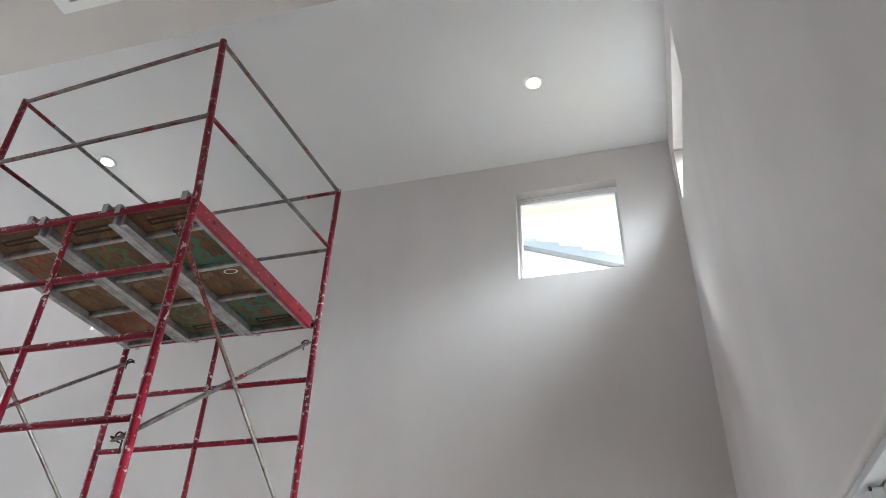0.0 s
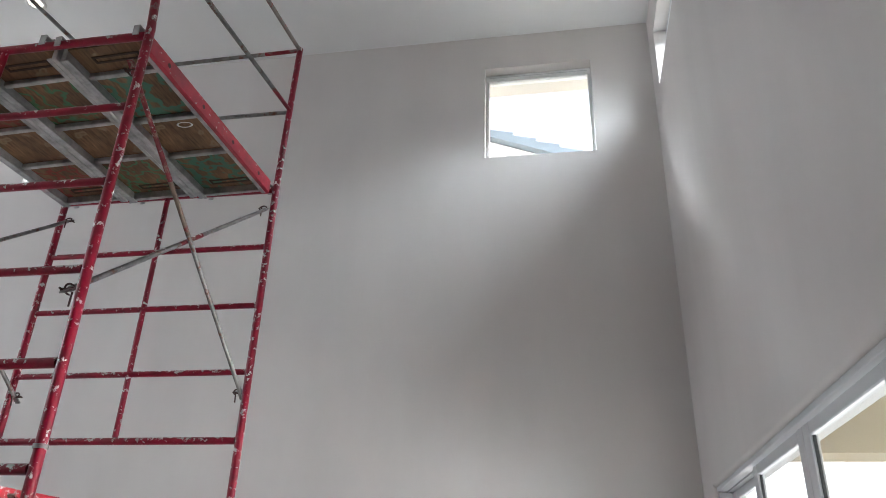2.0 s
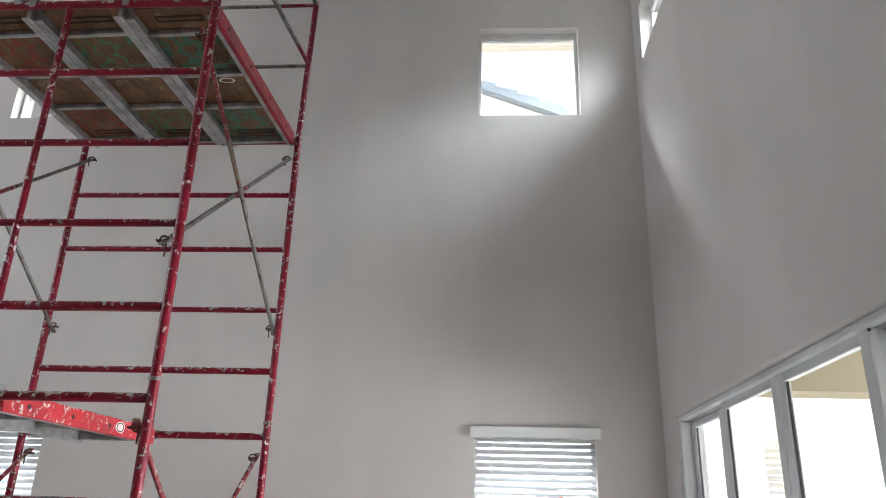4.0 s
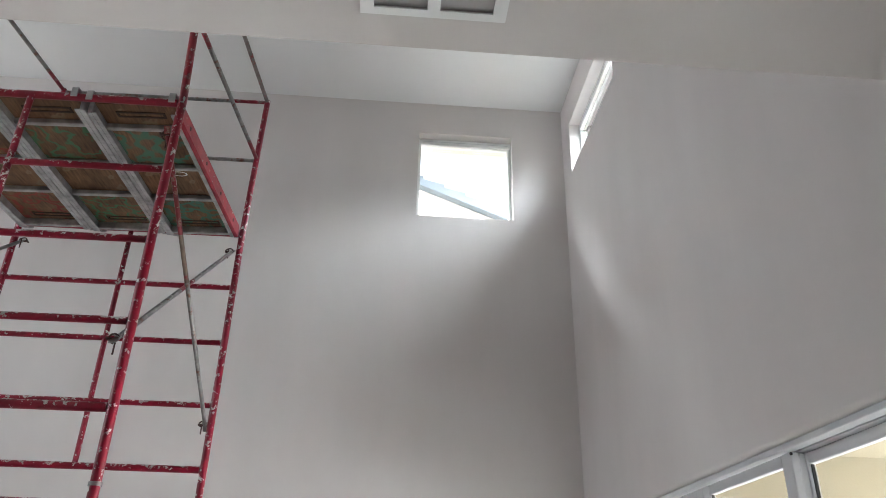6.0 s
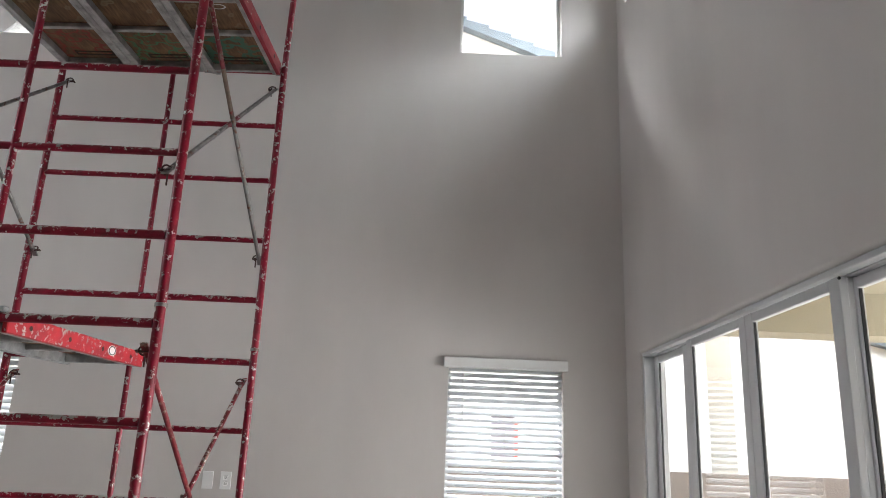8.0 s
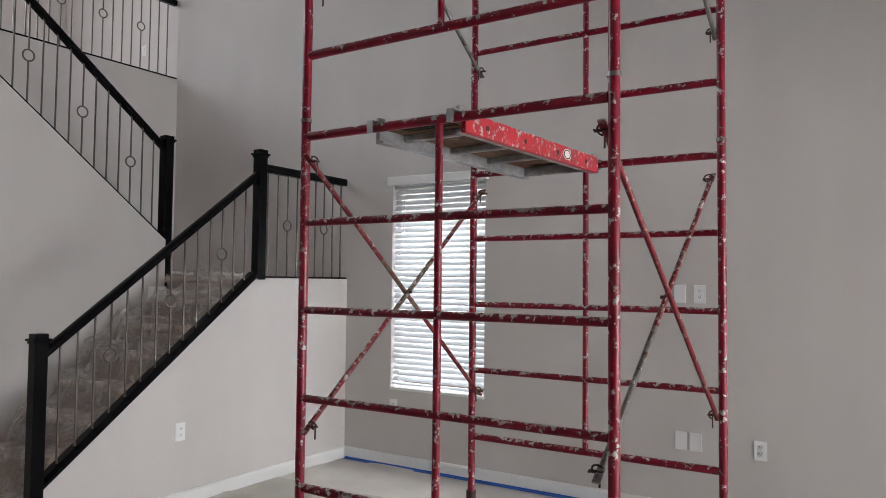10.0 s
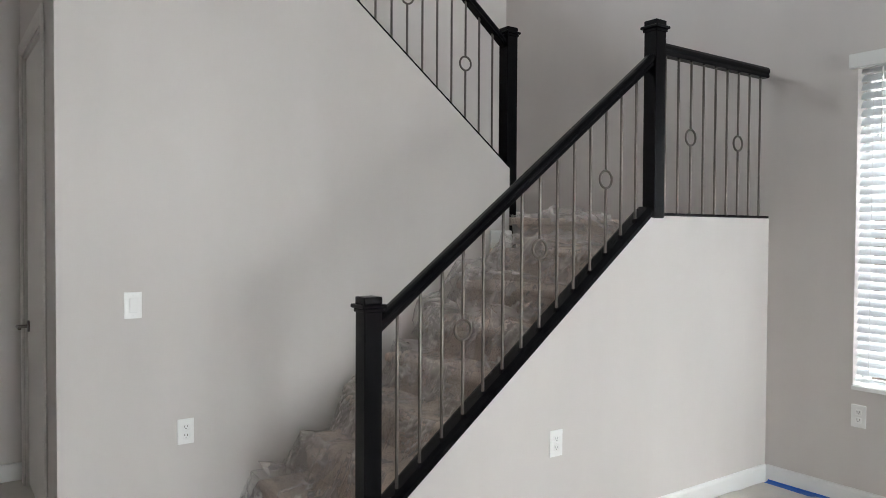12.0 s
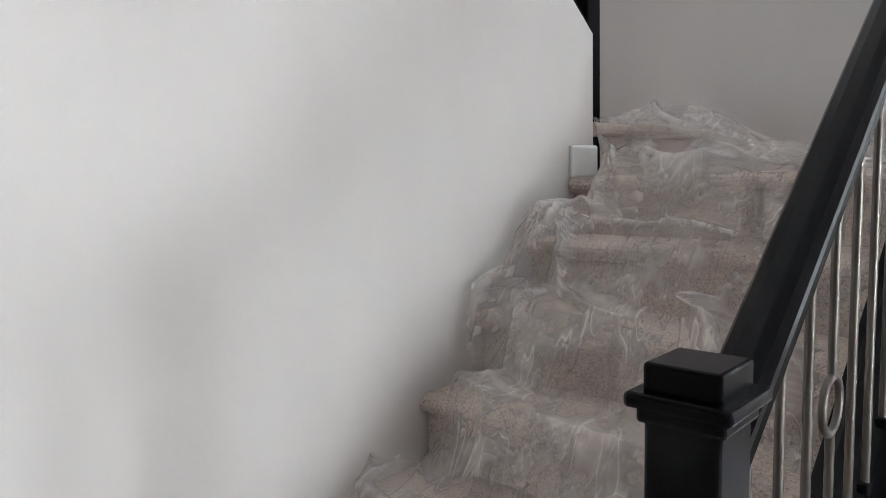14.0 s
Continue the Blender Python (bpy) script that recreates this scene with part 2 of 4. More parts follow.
SLAT = slat_material()


def lamp_material():
    mat, tree, b = nodes_of("lamp_disc")
    b.inputs["Base Color"].default_value = (0.9, 0.9, 0.9, 1)
    b.inputs["Emission Color"].default_value = (1.0, 0.88, 0.72, 1)
    b.inputs["Emission Strength"].default_value = 0.5
    return mat


LAMP = lamp_material()


# ---- mesh helpers ----
def link_mesh(name, bm, mat, smooth=False):
    bmesh.ops.recalc_face_normals(bm, faces=bm.faces)
    me = bpy.data.meshes.new(name)
    bm.to_mesh(me)
    bm.free()
    if smooth:
        for p in me.polygons:
            p.use_smooth = True
    me.materials.append(mat)
    return me


def part(name, bm, mat, parent, label="", smooth=False):
    ob = new(name, link_mesh(name, bm, mat, smooth))
    ob.parent = parent
    if label:
        ob["label"] = label
    return ob


def share(name, me, parent, at=(0, 0, 0)):
    """One more piece on a mesh that is already there."""
    ob = new(name, me)
    ob.parent = parent
    ob.location = at
    return ob


def thing(name, label, category, at=(0, 0, 0), group="", kind=""):
    ob = new(name)
    ob.empty_display_size = 0.05
    ob.location = at
    return tagged(ob, label, category, group, kind)


def box(bm, x0, x1, y0, y1, z0, z1, bev=0.0, seg=1):
    m = Matrix.Translation(((x0 + x1) / 2, (y0 + y1) / 2, (z0 + z1) / 2)) @ Matrix.Diagonal((x1 - x0, y1 - y0, z1 - z0, 1))
    r = bmesh.ops.create_cube(bm, size=1.0, matrix=m)
    if bev:
        edges = {e for v in r["verts"] for e in v.link_edges}
        bmesh.ops.bevel(bm, geom=list(edges), offset=bev, segments=seg, affect="EDGES", profile=0.5)
    return bm


def boxed(*a, **k):
    return box(bmesh.new(), *a, **k)


def tube(bm, p0, p1, r, n=12, r2=None):
    p0, p1 = Vector(p0), Vector(p1)
    d = p1 - p0
    m = Matrix.Translation((p0 + p1) / 2) @ d.to_track_quat("Z", "Y").to_matrix().to_4x4()
    made = bmesh.ops.create_cone(bm, cap_ends=True, segments=n, radius1=r, radius2=r if r2 is None else r2, depth=d.length, matrix=m)
    for f in {f for v in made["verts"] for f in v.link_faces}:
        if len(f.verts) == 4:
            f.smooth = True
        else:
            for e in f.edges:
                e.smooth = False
    return bm


def tubed(*a, **k):
    return tube(bmesh.new(), *a, **k)


def torus(bm, m, big, small, n=24, k=8, arc=1.0):
    rings = []
    count = n if arc >= 1 else n + 1
    for i in range(count):
        a = 2 * math.pi * arc * i / n
        ring = []
        for j in range(k):
            b = 2 * math.pi * j / k
            rr = big + small * math.cos(b)
            ring.append(bm.verts.new(m @ Vector((rr * math.cos(a), rr * math.sin(a), small * math.sin(b)))))
        rings.append(ring)
    for i in range(n):
        p, q = rings[i], rings[(i + 1) % count]
        for j in range(k):
            bm.faces.new((p[j], p[(j + 1) % k], q[(j + 1) % k], q[j]))
    return bm


def prism(bm, outline, axis, a, b):
    """An outline in the two other axes, drawn out along axis from a to b."""
    def at(p, v):
        return {"x": (v, p[0], p[1]), "y": (p[0], v, p[1]), "z": (p[0], p[1], v)}[axis]
    lo = [bm.verts.new(at(p, a)) for p in outline]
    hi = [bm.verts.new(at(p, b)) for p in outline]
    n = len(outline)
    bm.faces.new(lo)
    bm.faces.new(hi[::-1])
    for i in range(n):
        bm.faces.new((lo[i], hi[i], hi[(i + 1) % n], lo[(i + 1) % n]))
    return bm


def sweep(bm, profile, p0, p1):
    """A profile (sideways, up) carried straight from p0 to p1, its ends upright."""
    p0, p1 = Vector(p0), Vector(p1)
    d = p1 - p0
    side = Vector((d.y, -d.x, 0)).normalized()
    lo = [bm.verts.new(p0 + side * s + Vector((0, 0, u))) for s, u in profile]
    hi = [bm.verts.new(p1 + side * s + Vector((0, 0, u))) for s, u in profile]
    n = len(profile)
    bm.faces.new(lo)
    bm.faces.new(hi[::-1])
    for i in range(n):
        bm.faces.new((lo[i], hi[i], hi[(i + 1) % n], lo[(i + 1) % n]))
    return bm


def pierced(axis, a0, a1, u0, u1, z0, z1, holes):
    """A wall slab across axis ('x' or 'y') from a0 to a1, over u0..u1 and z0..z1, with holes (u0, u1, z0, z1)."""
    us = sorted({u0, u1, *(h[0] for h in holes), *(h[1] for h in holes)})
    zs = sorted({z0, z1, *(h[2] for h in holes), *(h[3] for h in holes)})
    bm = bmesh.new()
    made = {}

    def v(a, u, z):
        key = (a, u, z)
        if key not in made:
            made[key] = bm.verts.new((a, u, z) if axis == "x" else (u, a, z))
        return made[key]

    def solid(i, j):
        if not (0 <= i < len(us) - 1 and 0 <= j < len(zs) - 1):
            return False
        u, z = (us[i] + us[i + 1]) / 2, (zs[j] + zs[j + 1]) / 2
        return not any(h[0] < u < h[1] and h[2] < z < h[3] for h in holes)

    for i in range(len(us) - 1):
        for j in range(len(zs) - 1):
            if not solid(i, j):
                continue
            ua, ub, za, zb = us[i], us[i + 1], zs[j], zs[j + 1]
            for a in (a0, a1):
                bm.faces.new((v(a, ua, za), v(a, ub, za), v(a, ub, zb), v(a, ua, zb)))
            for di, dj, p, q in ((-1, 0, (ua, za), (ua, zb)), (1, 0, (ub, za), (ub, zb)), (0, -1, (ua, za), (ub, za)), (0, 1, (ua, zb), (ub, zb))):
                if not solid(i + di, j + dj):
                    bm.faces.new((v(a0, *p), v(a0, *q), v(a1, *q), v(a1, *p)))
    return bm


def structure(name, bm, mat, label, category):
    ob = new(name, link_mesh(name, bm, mat))
    return tagged(ob, label, category, kind="structure")


# ---- the shell ----
FAR, RIGHT, LEFT, TOP = 5.262, -0.043, -7.137, 6.222
LOFT_Y, LOFT_Z, UPPER = 1.096, 3.13, 3.53
HIGH = [(-1.385, -0.52), (-5.49, -4.585)]
SILL, HEAD = 5.004, 5.884
LOW0, LOW1 = 0.65, 2.40
WEST, BACK, HALL = -10.6, -3.6, -8.5
DOOR0, DOOR1 = 0.75, 4.87
CL0, CL1, CLZ0, CLZ1 = 3.71, 4.99, 5.37, 5.876
BULL = 0.026

structure("wall_far", pierced("y", FAR, FAR + 0.17, WEST, RIGHT, -0.1, TOP,
          [(a, b, SILL, HEAD) for a, b in HIGH] + [(a, b, LOW0, LOW1) for a, b in HIGH]), WALL,
          "tall greige painted wall with two high and two low windows", "wall")
structure("wall_right", pierced("x", RIGHT, RIGHT + 0.17, BACK, FAR + 0.17, -0.1, TOP,
          [(DOOR0, DOOR1 + BULL, -0.1, 2.466 + BULL), (CL0, CL1, CLZ0, CLZ1)]), WALL,
          "tall greige painted wall above a wide sliding glass door", "wall")


def bullnose(edge, axis, a, b):
    """The rounded plaster corner of the door's opening, edge being the finished line of its head or side."""
    arc = [(RIGHT + BULL - BULL * math.sin(math.pi / 2 * i / 10), edge + BULL - BULL * math.cos(math.pi / 2 * i / 10)) for i in range(11)]
    bm = prism(bmesh.new(), [(RIGHT + 0.168, edge)] + arc + [(RIGHT + 0.168, edge + BULL - 0.0005)], axis, a, b)
    return structure("trim", bm, WALL, "rounded greige plaster corner of the door's opening", "wall corner")


bullnose(2.466, "y", DOOR0, DOOR1 + BULL)
bullnose(DOOR1, "z", -0.1, 2.465)
structure("wall_back", pierced("y", BACK - 0.15, BACK, HALL - 0.15, RIGHT + 0.17, -0.1, LOFT_Z, []), WALL,
          "plain greige wall that closes the lower room", "wall")
structure("wall_hall", pierced("x", HALL - 0.12, HALL, BACK, 1.65, -0.1, LOFT_Z, []), WALL,
          "greige end wall of the lower hall", "wall")
structure("wall_loft", pierced("y", LOFT_Y - 0.12, LOFT_Y, -7.25, RIGHT, LOFT_Z + 0.4, TOP, []), WALL,
          "greige wall above the lower ceiling's edge", "wall")
structure("wall_loft_side", pierced("x", -7.25, -7.13, -1.2, LOFT_Y - 0.12, UPPER, TOP, []), WALL,
          "greige wall beside the upper hall", "wall")
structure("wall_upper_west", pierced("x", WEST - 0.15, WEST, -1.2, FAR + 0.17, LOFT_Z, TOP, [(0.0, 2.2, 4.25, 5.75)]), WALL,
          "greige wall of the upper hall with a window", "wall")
structure("wall_upper_south", pierced("y", -1.35, -1.2, WEST - 0.15, -7.13, LOFT_Z, TOP, []), WALL,
          "greige end wall of the upper hall", "wall")
structure("ceiling", boxed(WEST - 0.15, RIGHT + 0.17, -1.35, FAR + 0.17, TOP, TOP + 0.2), CEILING,
          "smooth off-white high ceiling", "ceiling")
bm = boxed(HALL - 0.12, RIGHT, BACK, LOFT_Y, LOFT_Z, LOFT_Z + 0.4)
structure("ceiling_lower", bm, WALL, "flat greige painted ceiling of the lower room", "ceiling")
bm = boxed(WEST, -8.51, -1.2, FAR, LOFT_Z, UPPER)
box(bm, -8.51, -7.25, -1.2, 1.70, LOFT_Z + 0.403, UPPER + 0.002)
structure("floor_upper", bm, CARPET, "beige carpet of the upper hall", "floor")
structure("floor", boxed(HALL - 0.12, RIGHT + 0.17, BACK, FAR + 0.05, -0.12, 0.0), PAPER,
          "floor under beige protective paper", "floor")

# wall beside the stairs, with its sloping top; the closet wall; the knee wall
SLOPE = 0.776
STEP, RUN = 0.196, 0.2525
wall_top = 1.879 + SLOPE * (4.235 - 1.65)
structure("wall_stair", prism(bmesh.new(), [(1.65, -0.1), (4.235, -0.1), (4.235, 1.879), (1.65, wall_top)], "x", LEFT, LEFT - 0.113), WALL,
          "greige wall beside the stairs with a sloping top", "wall")
structure("wall_closet", pierced("y", 1.65, 1.76, HALL - 0.12, LEFT - 0.113, -0.1, LOFT_Z, [(-8.36, -7.49, -0.1, 2.46)]), WALL,
          "greige wall with a closet door below the stairs", "wall")
structure("wall_knee", prism(bmesh.new(), [(2.612, -0.1), (FAR, -0.1), (FAR, 1.560), (4.195, 1.560), (2.612, 1.560 - SLOPE * 1.583)], "x", -5.985, -6.095), WALL,
          "greige knee wall that carries the stair railing", "wall")
structure("wall_upper_flight", prism(bmesh.new(), [(1.70, LOFT_Z), (FAR, 0.0), (FAR, 3.69), (1.70, 3.69)], "x", -8.40, -8.51), WALL,
          "greige wall between the upper flight and the hall", "wall")

# baseboards
BASE_OUT = [(0, 0), (0.014, 0), (0.014, 0.085), (0.009, 0.098), (0, 0.103)]


def baseboard(p0, p1, out):
    """A moulded board along a wall from p0 to p1; out is the way off the wall."""
    bm = bmesh.new()
    o = Vector((*out, 0))
    rows = [[bm.verts.new(Vector((*p, 0)) + o * d + Vector((0, 0, z))) for d, z in BASE_OUT] for p in (p0, p1)]
    n = len(BASE_OUT)
    bm.faces.new(rows[0])
    bm.faces.new(rows[1][::-1])
    for i in range(n):
        bm.faces.new((rows[0][i], rows[1][i], rows[1][(i + 1) % n], rows[0][(i + 1) % n]))
    return structure("baseboard", bm, TRIM, "white moulded baseboard along the wall", "baseboard")


baseboard((-5.971, FAR), (RIGHT, FAR), (0, -1))
baseboard((-5.985, 2.612), (-5.985, FAR), (1, 0))
baseboard((LEFT, 1.64), (LEFT, 2.535), (1, 0))
baseboard((HALL, BACK), (HALL, 1.65), (1, 0))
baseboard((RIGHT, DOOR1 + 0.002), (RIGHT, FAR - 0.014), (-1, 0))

# ---- windows ----
def high_window(name, label, axis, u0, u1, z0, z1, face, sign):
    """A fixed vinyl window set back in its opening; face is the room side of the wall."""
    w = thing(name, label, "window", kind="structure")
    t = 0.042
    d0, d1 = face + sign * 0.095, face + sign * 0.155

    def bar(nm, a, b, c, d, e0=d0, e1=d1, mat=VINYL):
        lo, hi = min(e0, e1), max(e0, e1)
        bm = boxed(a, b, lo, hi, c, d, bev=0.004) if axis == "y" else boxed(lo, hi, a, b, c, d, bev=0.004)
        return part(nm, bm, mat, w)
    bar("window_frame", u0, u1, z0, z0 + t * 0.55)
    bar("window_frame", u0, u1, z1 - t * 1.5, z1)
    bar("window_frame", u0, u0 + t * 0.6, z0 + t * 0.55, z1 - t * 1.5)
    bar("window_frame", u1 - t * 0.6, u1, z0 + t * 0.55, z1 - t * 1.5)
    bead = face + sign * 0.091
    bar("glazing_bead", u0 + t * 0.6, u1 - t * 0.6, z1 - t * 0.72, z1 - t * 0.60, bead, d0 + sign * 0.002, SHADEDVINYL)
    m = face + sign * 0.125
    g = bar("pane", u0 + t * 0.5, u1 - t * 0.5, z0 + t * 0.5, z1 - t * 1.4, m, m + sign * 0.005, GLASS)
    g.visible_shadow = False
    return w


high_window("window_1", "small square fixed window with white vinyl frame", "y", *HIGH[0], SILL, HEAD, FAR, 1)
high_window("window_2", "small square fixed window with white vinyl frame", "y", *HIGH[1], SILL, HEAD, FAR, 1)
high_window("window_3", "low wide clerestory window with white vinyl frame", "x", CL0, CL1, CLZ0, CLZ1, RIGHT, 1)
for i, (a, b) in enumerate(HIGH):
    high_window("window_%d" % (4 + i), "tall window behind white slatted blinds", "y", a, b, LOW0, LOW1, FAR, 1)


def blinds(x0, x1, tilt):
    """Two-inch slatted blinds with a valance, ladder tapes, a bottom rail and a sill board."""
    bl = thing("window_blind", "white slatted blind with closed valance in the window", "blinds", ((x0 + x1) / 2, FAR, LOW0), "blinds of the low windows")
    half = (x1 - x0) / 2
    top = LOW1 - LOW0
    bm = boxed(-half - 0.032, half + 0.032, -0.042, -0.002, top - 0.045, top + 0.030, bev=0.006, seg=2)
    part("valance", bm, VINYL, bl)
    part("bottom_rail", boxed(-half + 0.006, half - 0.006, 0.012, 0.060, 0.030, 0.048, bev=0.004), SLAT, bl)
    part("head_rail", boxed(-half + 0.004, half - 0.004, 0.006, 0.064, top - 0.046, top - 0.004), VINYL, bl)
    arc = [(-0.025, 0.0), (-0.0125, 0.0020), (0.0, 0.0028), (0.0125, 0.0020), (0.025, 0.0)]
    prof = arc + [(y, z - 0.0028) for y, z in arc[::-1]]
    c, s = math.cos(tilt), math.sin(tilt)
    prof = [(y * c - z * s, y * s + z * c) for y, z in prof]
    me = link_mesh("slat", prism(bmesh.new(), prof, "x", -half + 0.006, half - 0.006), SLAT)
    n = 36
    for i in range(n):
        ob = share("slat", me, bl, (0, 0.037, 0.086 + (top - 0.135) * i / (n - 1)))
        ob.rotation_euler = (random.uniform(-0.006, 0.006), random.uniform(-0.0006, 0.0006), 0)
    for x in (-half + 0.075, 0.0, half - 0.075):
        part("ladder_cord", tubed((x, 0.010, 0.04), (x, 0.010, top - 0.04), 0.0012, 5), VINYL, bl)
    part("tilt_wand", tubed((-half + 0.12, 0.004, top - 0.45), (-half + 0.12, 0.004, top - 0.05), 0.004, 6), VINYL, bl)
    return bl


blinds(*HIGH[0], radians(41))
blinds(*HIGH[1], radians(53))
for a, b in HIGH:
    structure("sill", boxed(a - 0.004, b + 0.004, FAR - 0.010, FAR + 0.09, LOW0 - 0.014, LOW0 + 0.008, bev=0.003), TRIM,
              "thin white sill board below the blind", "sill")

# ---- sliding glass door ----
slider = thing("door_1", "wide sliding glass door with white vinyl frame", "sliding door", (RIGHT, 0, 0), kind="structure")
part("head_track", boxed(0.064, 0.168, DOOR0, DOOR1, 2.436, 2.4655, bev=0.002), SHADEDVINYL, slider)
part("track_lip", boxed(0.012, 0.062, DOOR0, DOOR1, 2.440, 2.4655, bev=0.005, seg=2), SHADEDVINYL, slider)
part("jamb", boxed(0.012, 0.168, DOOR1 - 0.035, DOOR1, 0, 2.435, bev=0.003), SHADEDVINYL, slider)
part("jamb", boxed(0.012, 0.168, DOOR0, DOOR0 + 0.035, 0, 2.435, bev=0.003), SHADEDVINYL, slider)
part("bottom_track", boxed(0.012, 0.168, DOOR0 + 0.035, DOOR1 - 0.035, -0.02, 0.018, bev=0.003), SHADEDVINYL, slider)
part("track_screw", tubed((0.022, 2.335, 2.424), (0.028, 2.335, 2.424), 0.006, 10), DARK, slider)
part("interlock", boxed(0.0625, 0.0845, 2.350, 2.362, 0.02, 2.43), SHADEDVINYL, slider)
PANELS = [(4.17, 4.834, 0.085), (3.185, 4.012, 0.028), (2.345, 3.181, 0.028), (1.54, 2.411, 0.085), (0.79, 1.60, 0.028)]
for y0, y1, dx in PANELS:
    pn = part("door_panel", boxed(dx, dx + 0.034, y0, y0 + 0.075, 0.02, 2.434, bev=0.004), SHADEDVINYL, slider)
    part("stile", boxed(dx, dx + 0.034, y1 - 0.075, y1, 0.02, 2.434, bev=0.004), SHADEDVINYL, pn)
    part("top_rail", boxed(dx + 0.001, dx + 0.033, y0 + 0.075, y1 - 0.075, 2.388, 2.433, bev=0.004), SHADEDVINYL, pn)
    part("bottom_rail", boxed(dx + 0.001, dx + 0.033, y0 + 0.075, y1 - 0.075, 0.02, 0.12, bev=0.004), SHADEDVINYL, pn)
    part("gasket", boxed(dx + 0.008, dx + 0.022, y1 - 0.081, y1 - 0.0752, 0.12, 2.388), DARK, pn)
    gl = part("pane", boxed(dx + 0.014, dx + 0.020, y0 + 0.07, y1 - 0.07, 0.115, 2.394), GLASS, pn)
    gl.visible_shadow = False

# ---- closet door ----
door = thing("door_2", "closed greige panel door with a lever handle and hinges", "door", (-7.49, 1.65, 0), kind="structure")
part("door_leaf", boxed(-0.845, -0.025, 0.014, 0.052, 0.012, 2.432, bev=0.002), DOORPAINT, door)
for a, b in ((-0.87, -0.850), (-0.020, 0.0)):
    part("jamb", boxed(a, b, 0.0, 0.11, 0, 2.46), DOORPAINT, door)
part("jamb", boxed(-0.850, -0.020, 0.0, 0.11, 2.437, 2.46), DOORPAINT, door)
for a, b, c, d in ((-0.935, -0.86, 0, 2.53), (-0.010, 0.065, 0, 2.53), (-0.859, -0.011, 2.455, 2.53)):
    part("casing", boxed(a, b, -0.016, -0.001, c, d, bev=0.005), DOORPAINT, door)
for z in (0.25, 0.93, 1.62, 2.27):
    part("hinge", tubed((-0.022, 0.004, z - 0.05), (-0.022, 0.004, z + 0.05), 0.008, 8), HINGE, door)
bm = tubed((-0.775, 0.013, 0.93), (-0.775, 0.003, 0.93), 0.032, 20)
tube(bm, (-0.775, 0.004, 0.93), (-0.775, -0.050, 0.93), 0.010, 10)
tube(bm, (-0.785, -0.046, 0.93), (-0.660, -0.046, 0.932), 0.009, 10)
part("lever_handle", bm, NICKEL, door, smooth=False)

# ---- stairs ----
stairs = thing("staircase", "carpeted stairs with beige pile and a split landing", "stairs", (0, 0, 0), kind="structure")
NOSE0 = 2.555


def nosed(y_nose, y_back, z, drop):
    """Side outline of one carpeted step with a round nose."""
    pts = [(y_back, z - drop), (y_nose + 0.030, z - drop), (y_nose + 0.030, z - 0.052)]
    for i in range(7):
        a = math.pi * 1.5 - math.pi * i / 6
        pts.append((y_nose + 0.024 + 0.024 * math.cos(a), z - 0.026 + 0.026 * math.sin(a)))
    return pts + [(y_back, z)]


for n in range(1, 7):
    y = NOSE0 + RUN * (n - 1)
    part("step", prism(bmesh.new(), nosed(y, y + RUN + 0.030, STEP * n, STEP), "x", -6.097, LEFT + 0.002), CARPET, stairs)
yl = NOSE0 + RUN * 6
part("landing", prism(bmesh.new(), nosed(yl, FAR - 0.002, STEP * 7, STEP), "x", -6.097, LEFT + 0.002), CARPET, stairs)
out = [(-q[0], q[1]) for q in nosed(7.12, 8.399, STEP * 8, 0.3)]
part("upper_landing", prism(bmesh.new(), out, "y", 4.24, FAR - 0.002), CARPET, stairs)
for n in range(1, 11):
    y = 4.238 - RUN * (n - 1)
    o = [(2 * y - q[0], q[1]) for q in nosed(y, y + RUN + 0.03, STEP * (8 + n), STEP)]
    part("step", prism(bmesh.new(), o, "x", LEFT - 0.115, -8.399), CARPET, stairs)
structure("stair_skirt", boxed(LEFT - 0.001, LEFT + 0.014, 4.075, 4.249, STEP * 7, STEP * 7 + 0.112, bev=0.008, seg=2), TRIM,
          "short white baseboard end beside the landing", "baseboard")

# ---- railings ----
RX, UX, HX = -6.010, -7.190, -8.45
RAIL = [(-0.030, 0.008), (-0.024, 0.0), (0.024, 0.0), (0.030, 0.008), (0.027, 0.022), (0.032, 0.032), (0.032, 0.046), (0.024, 0.060), (0.010, 0.066), (-0.010, 0.066), (-0.024, 0.060), (-0.032, 0.046), (-0.032, 0.032), (-0.027, 0.022)]


def newel(parent, x, y, z0, z1, w=0.078):
    h = w / 2
    post = part("newel_post", boxed(x - h, x + h, y - h, y + h, z0, z1 - 0.06, bev=0.004, seg=2), BLACK, parent)
    part("collar", boxed(x - h - 0.006, x + h + 0.006, y - h - 0.006, y + h + 0.006, z1 - 0.066, z1 - 0.048, bev=0.005, seg=2), BLACK, post)
    part("cap_plate", boxed(x - h - 0.015, x + h + 0.015, y - h - 0.015, y + h + 0.015, z1 - 0.050, z1 - 0.034, bev=0.005, seg=2), BLACK, post)
    part("cap", boxed(x - h - 0.001, x + h + 0.001, y - h - 0.001, y + h + 0.001, z1 - 0.036, z1 - 0.006, bev=0.004, seg=2), BLACK, post)
    return post


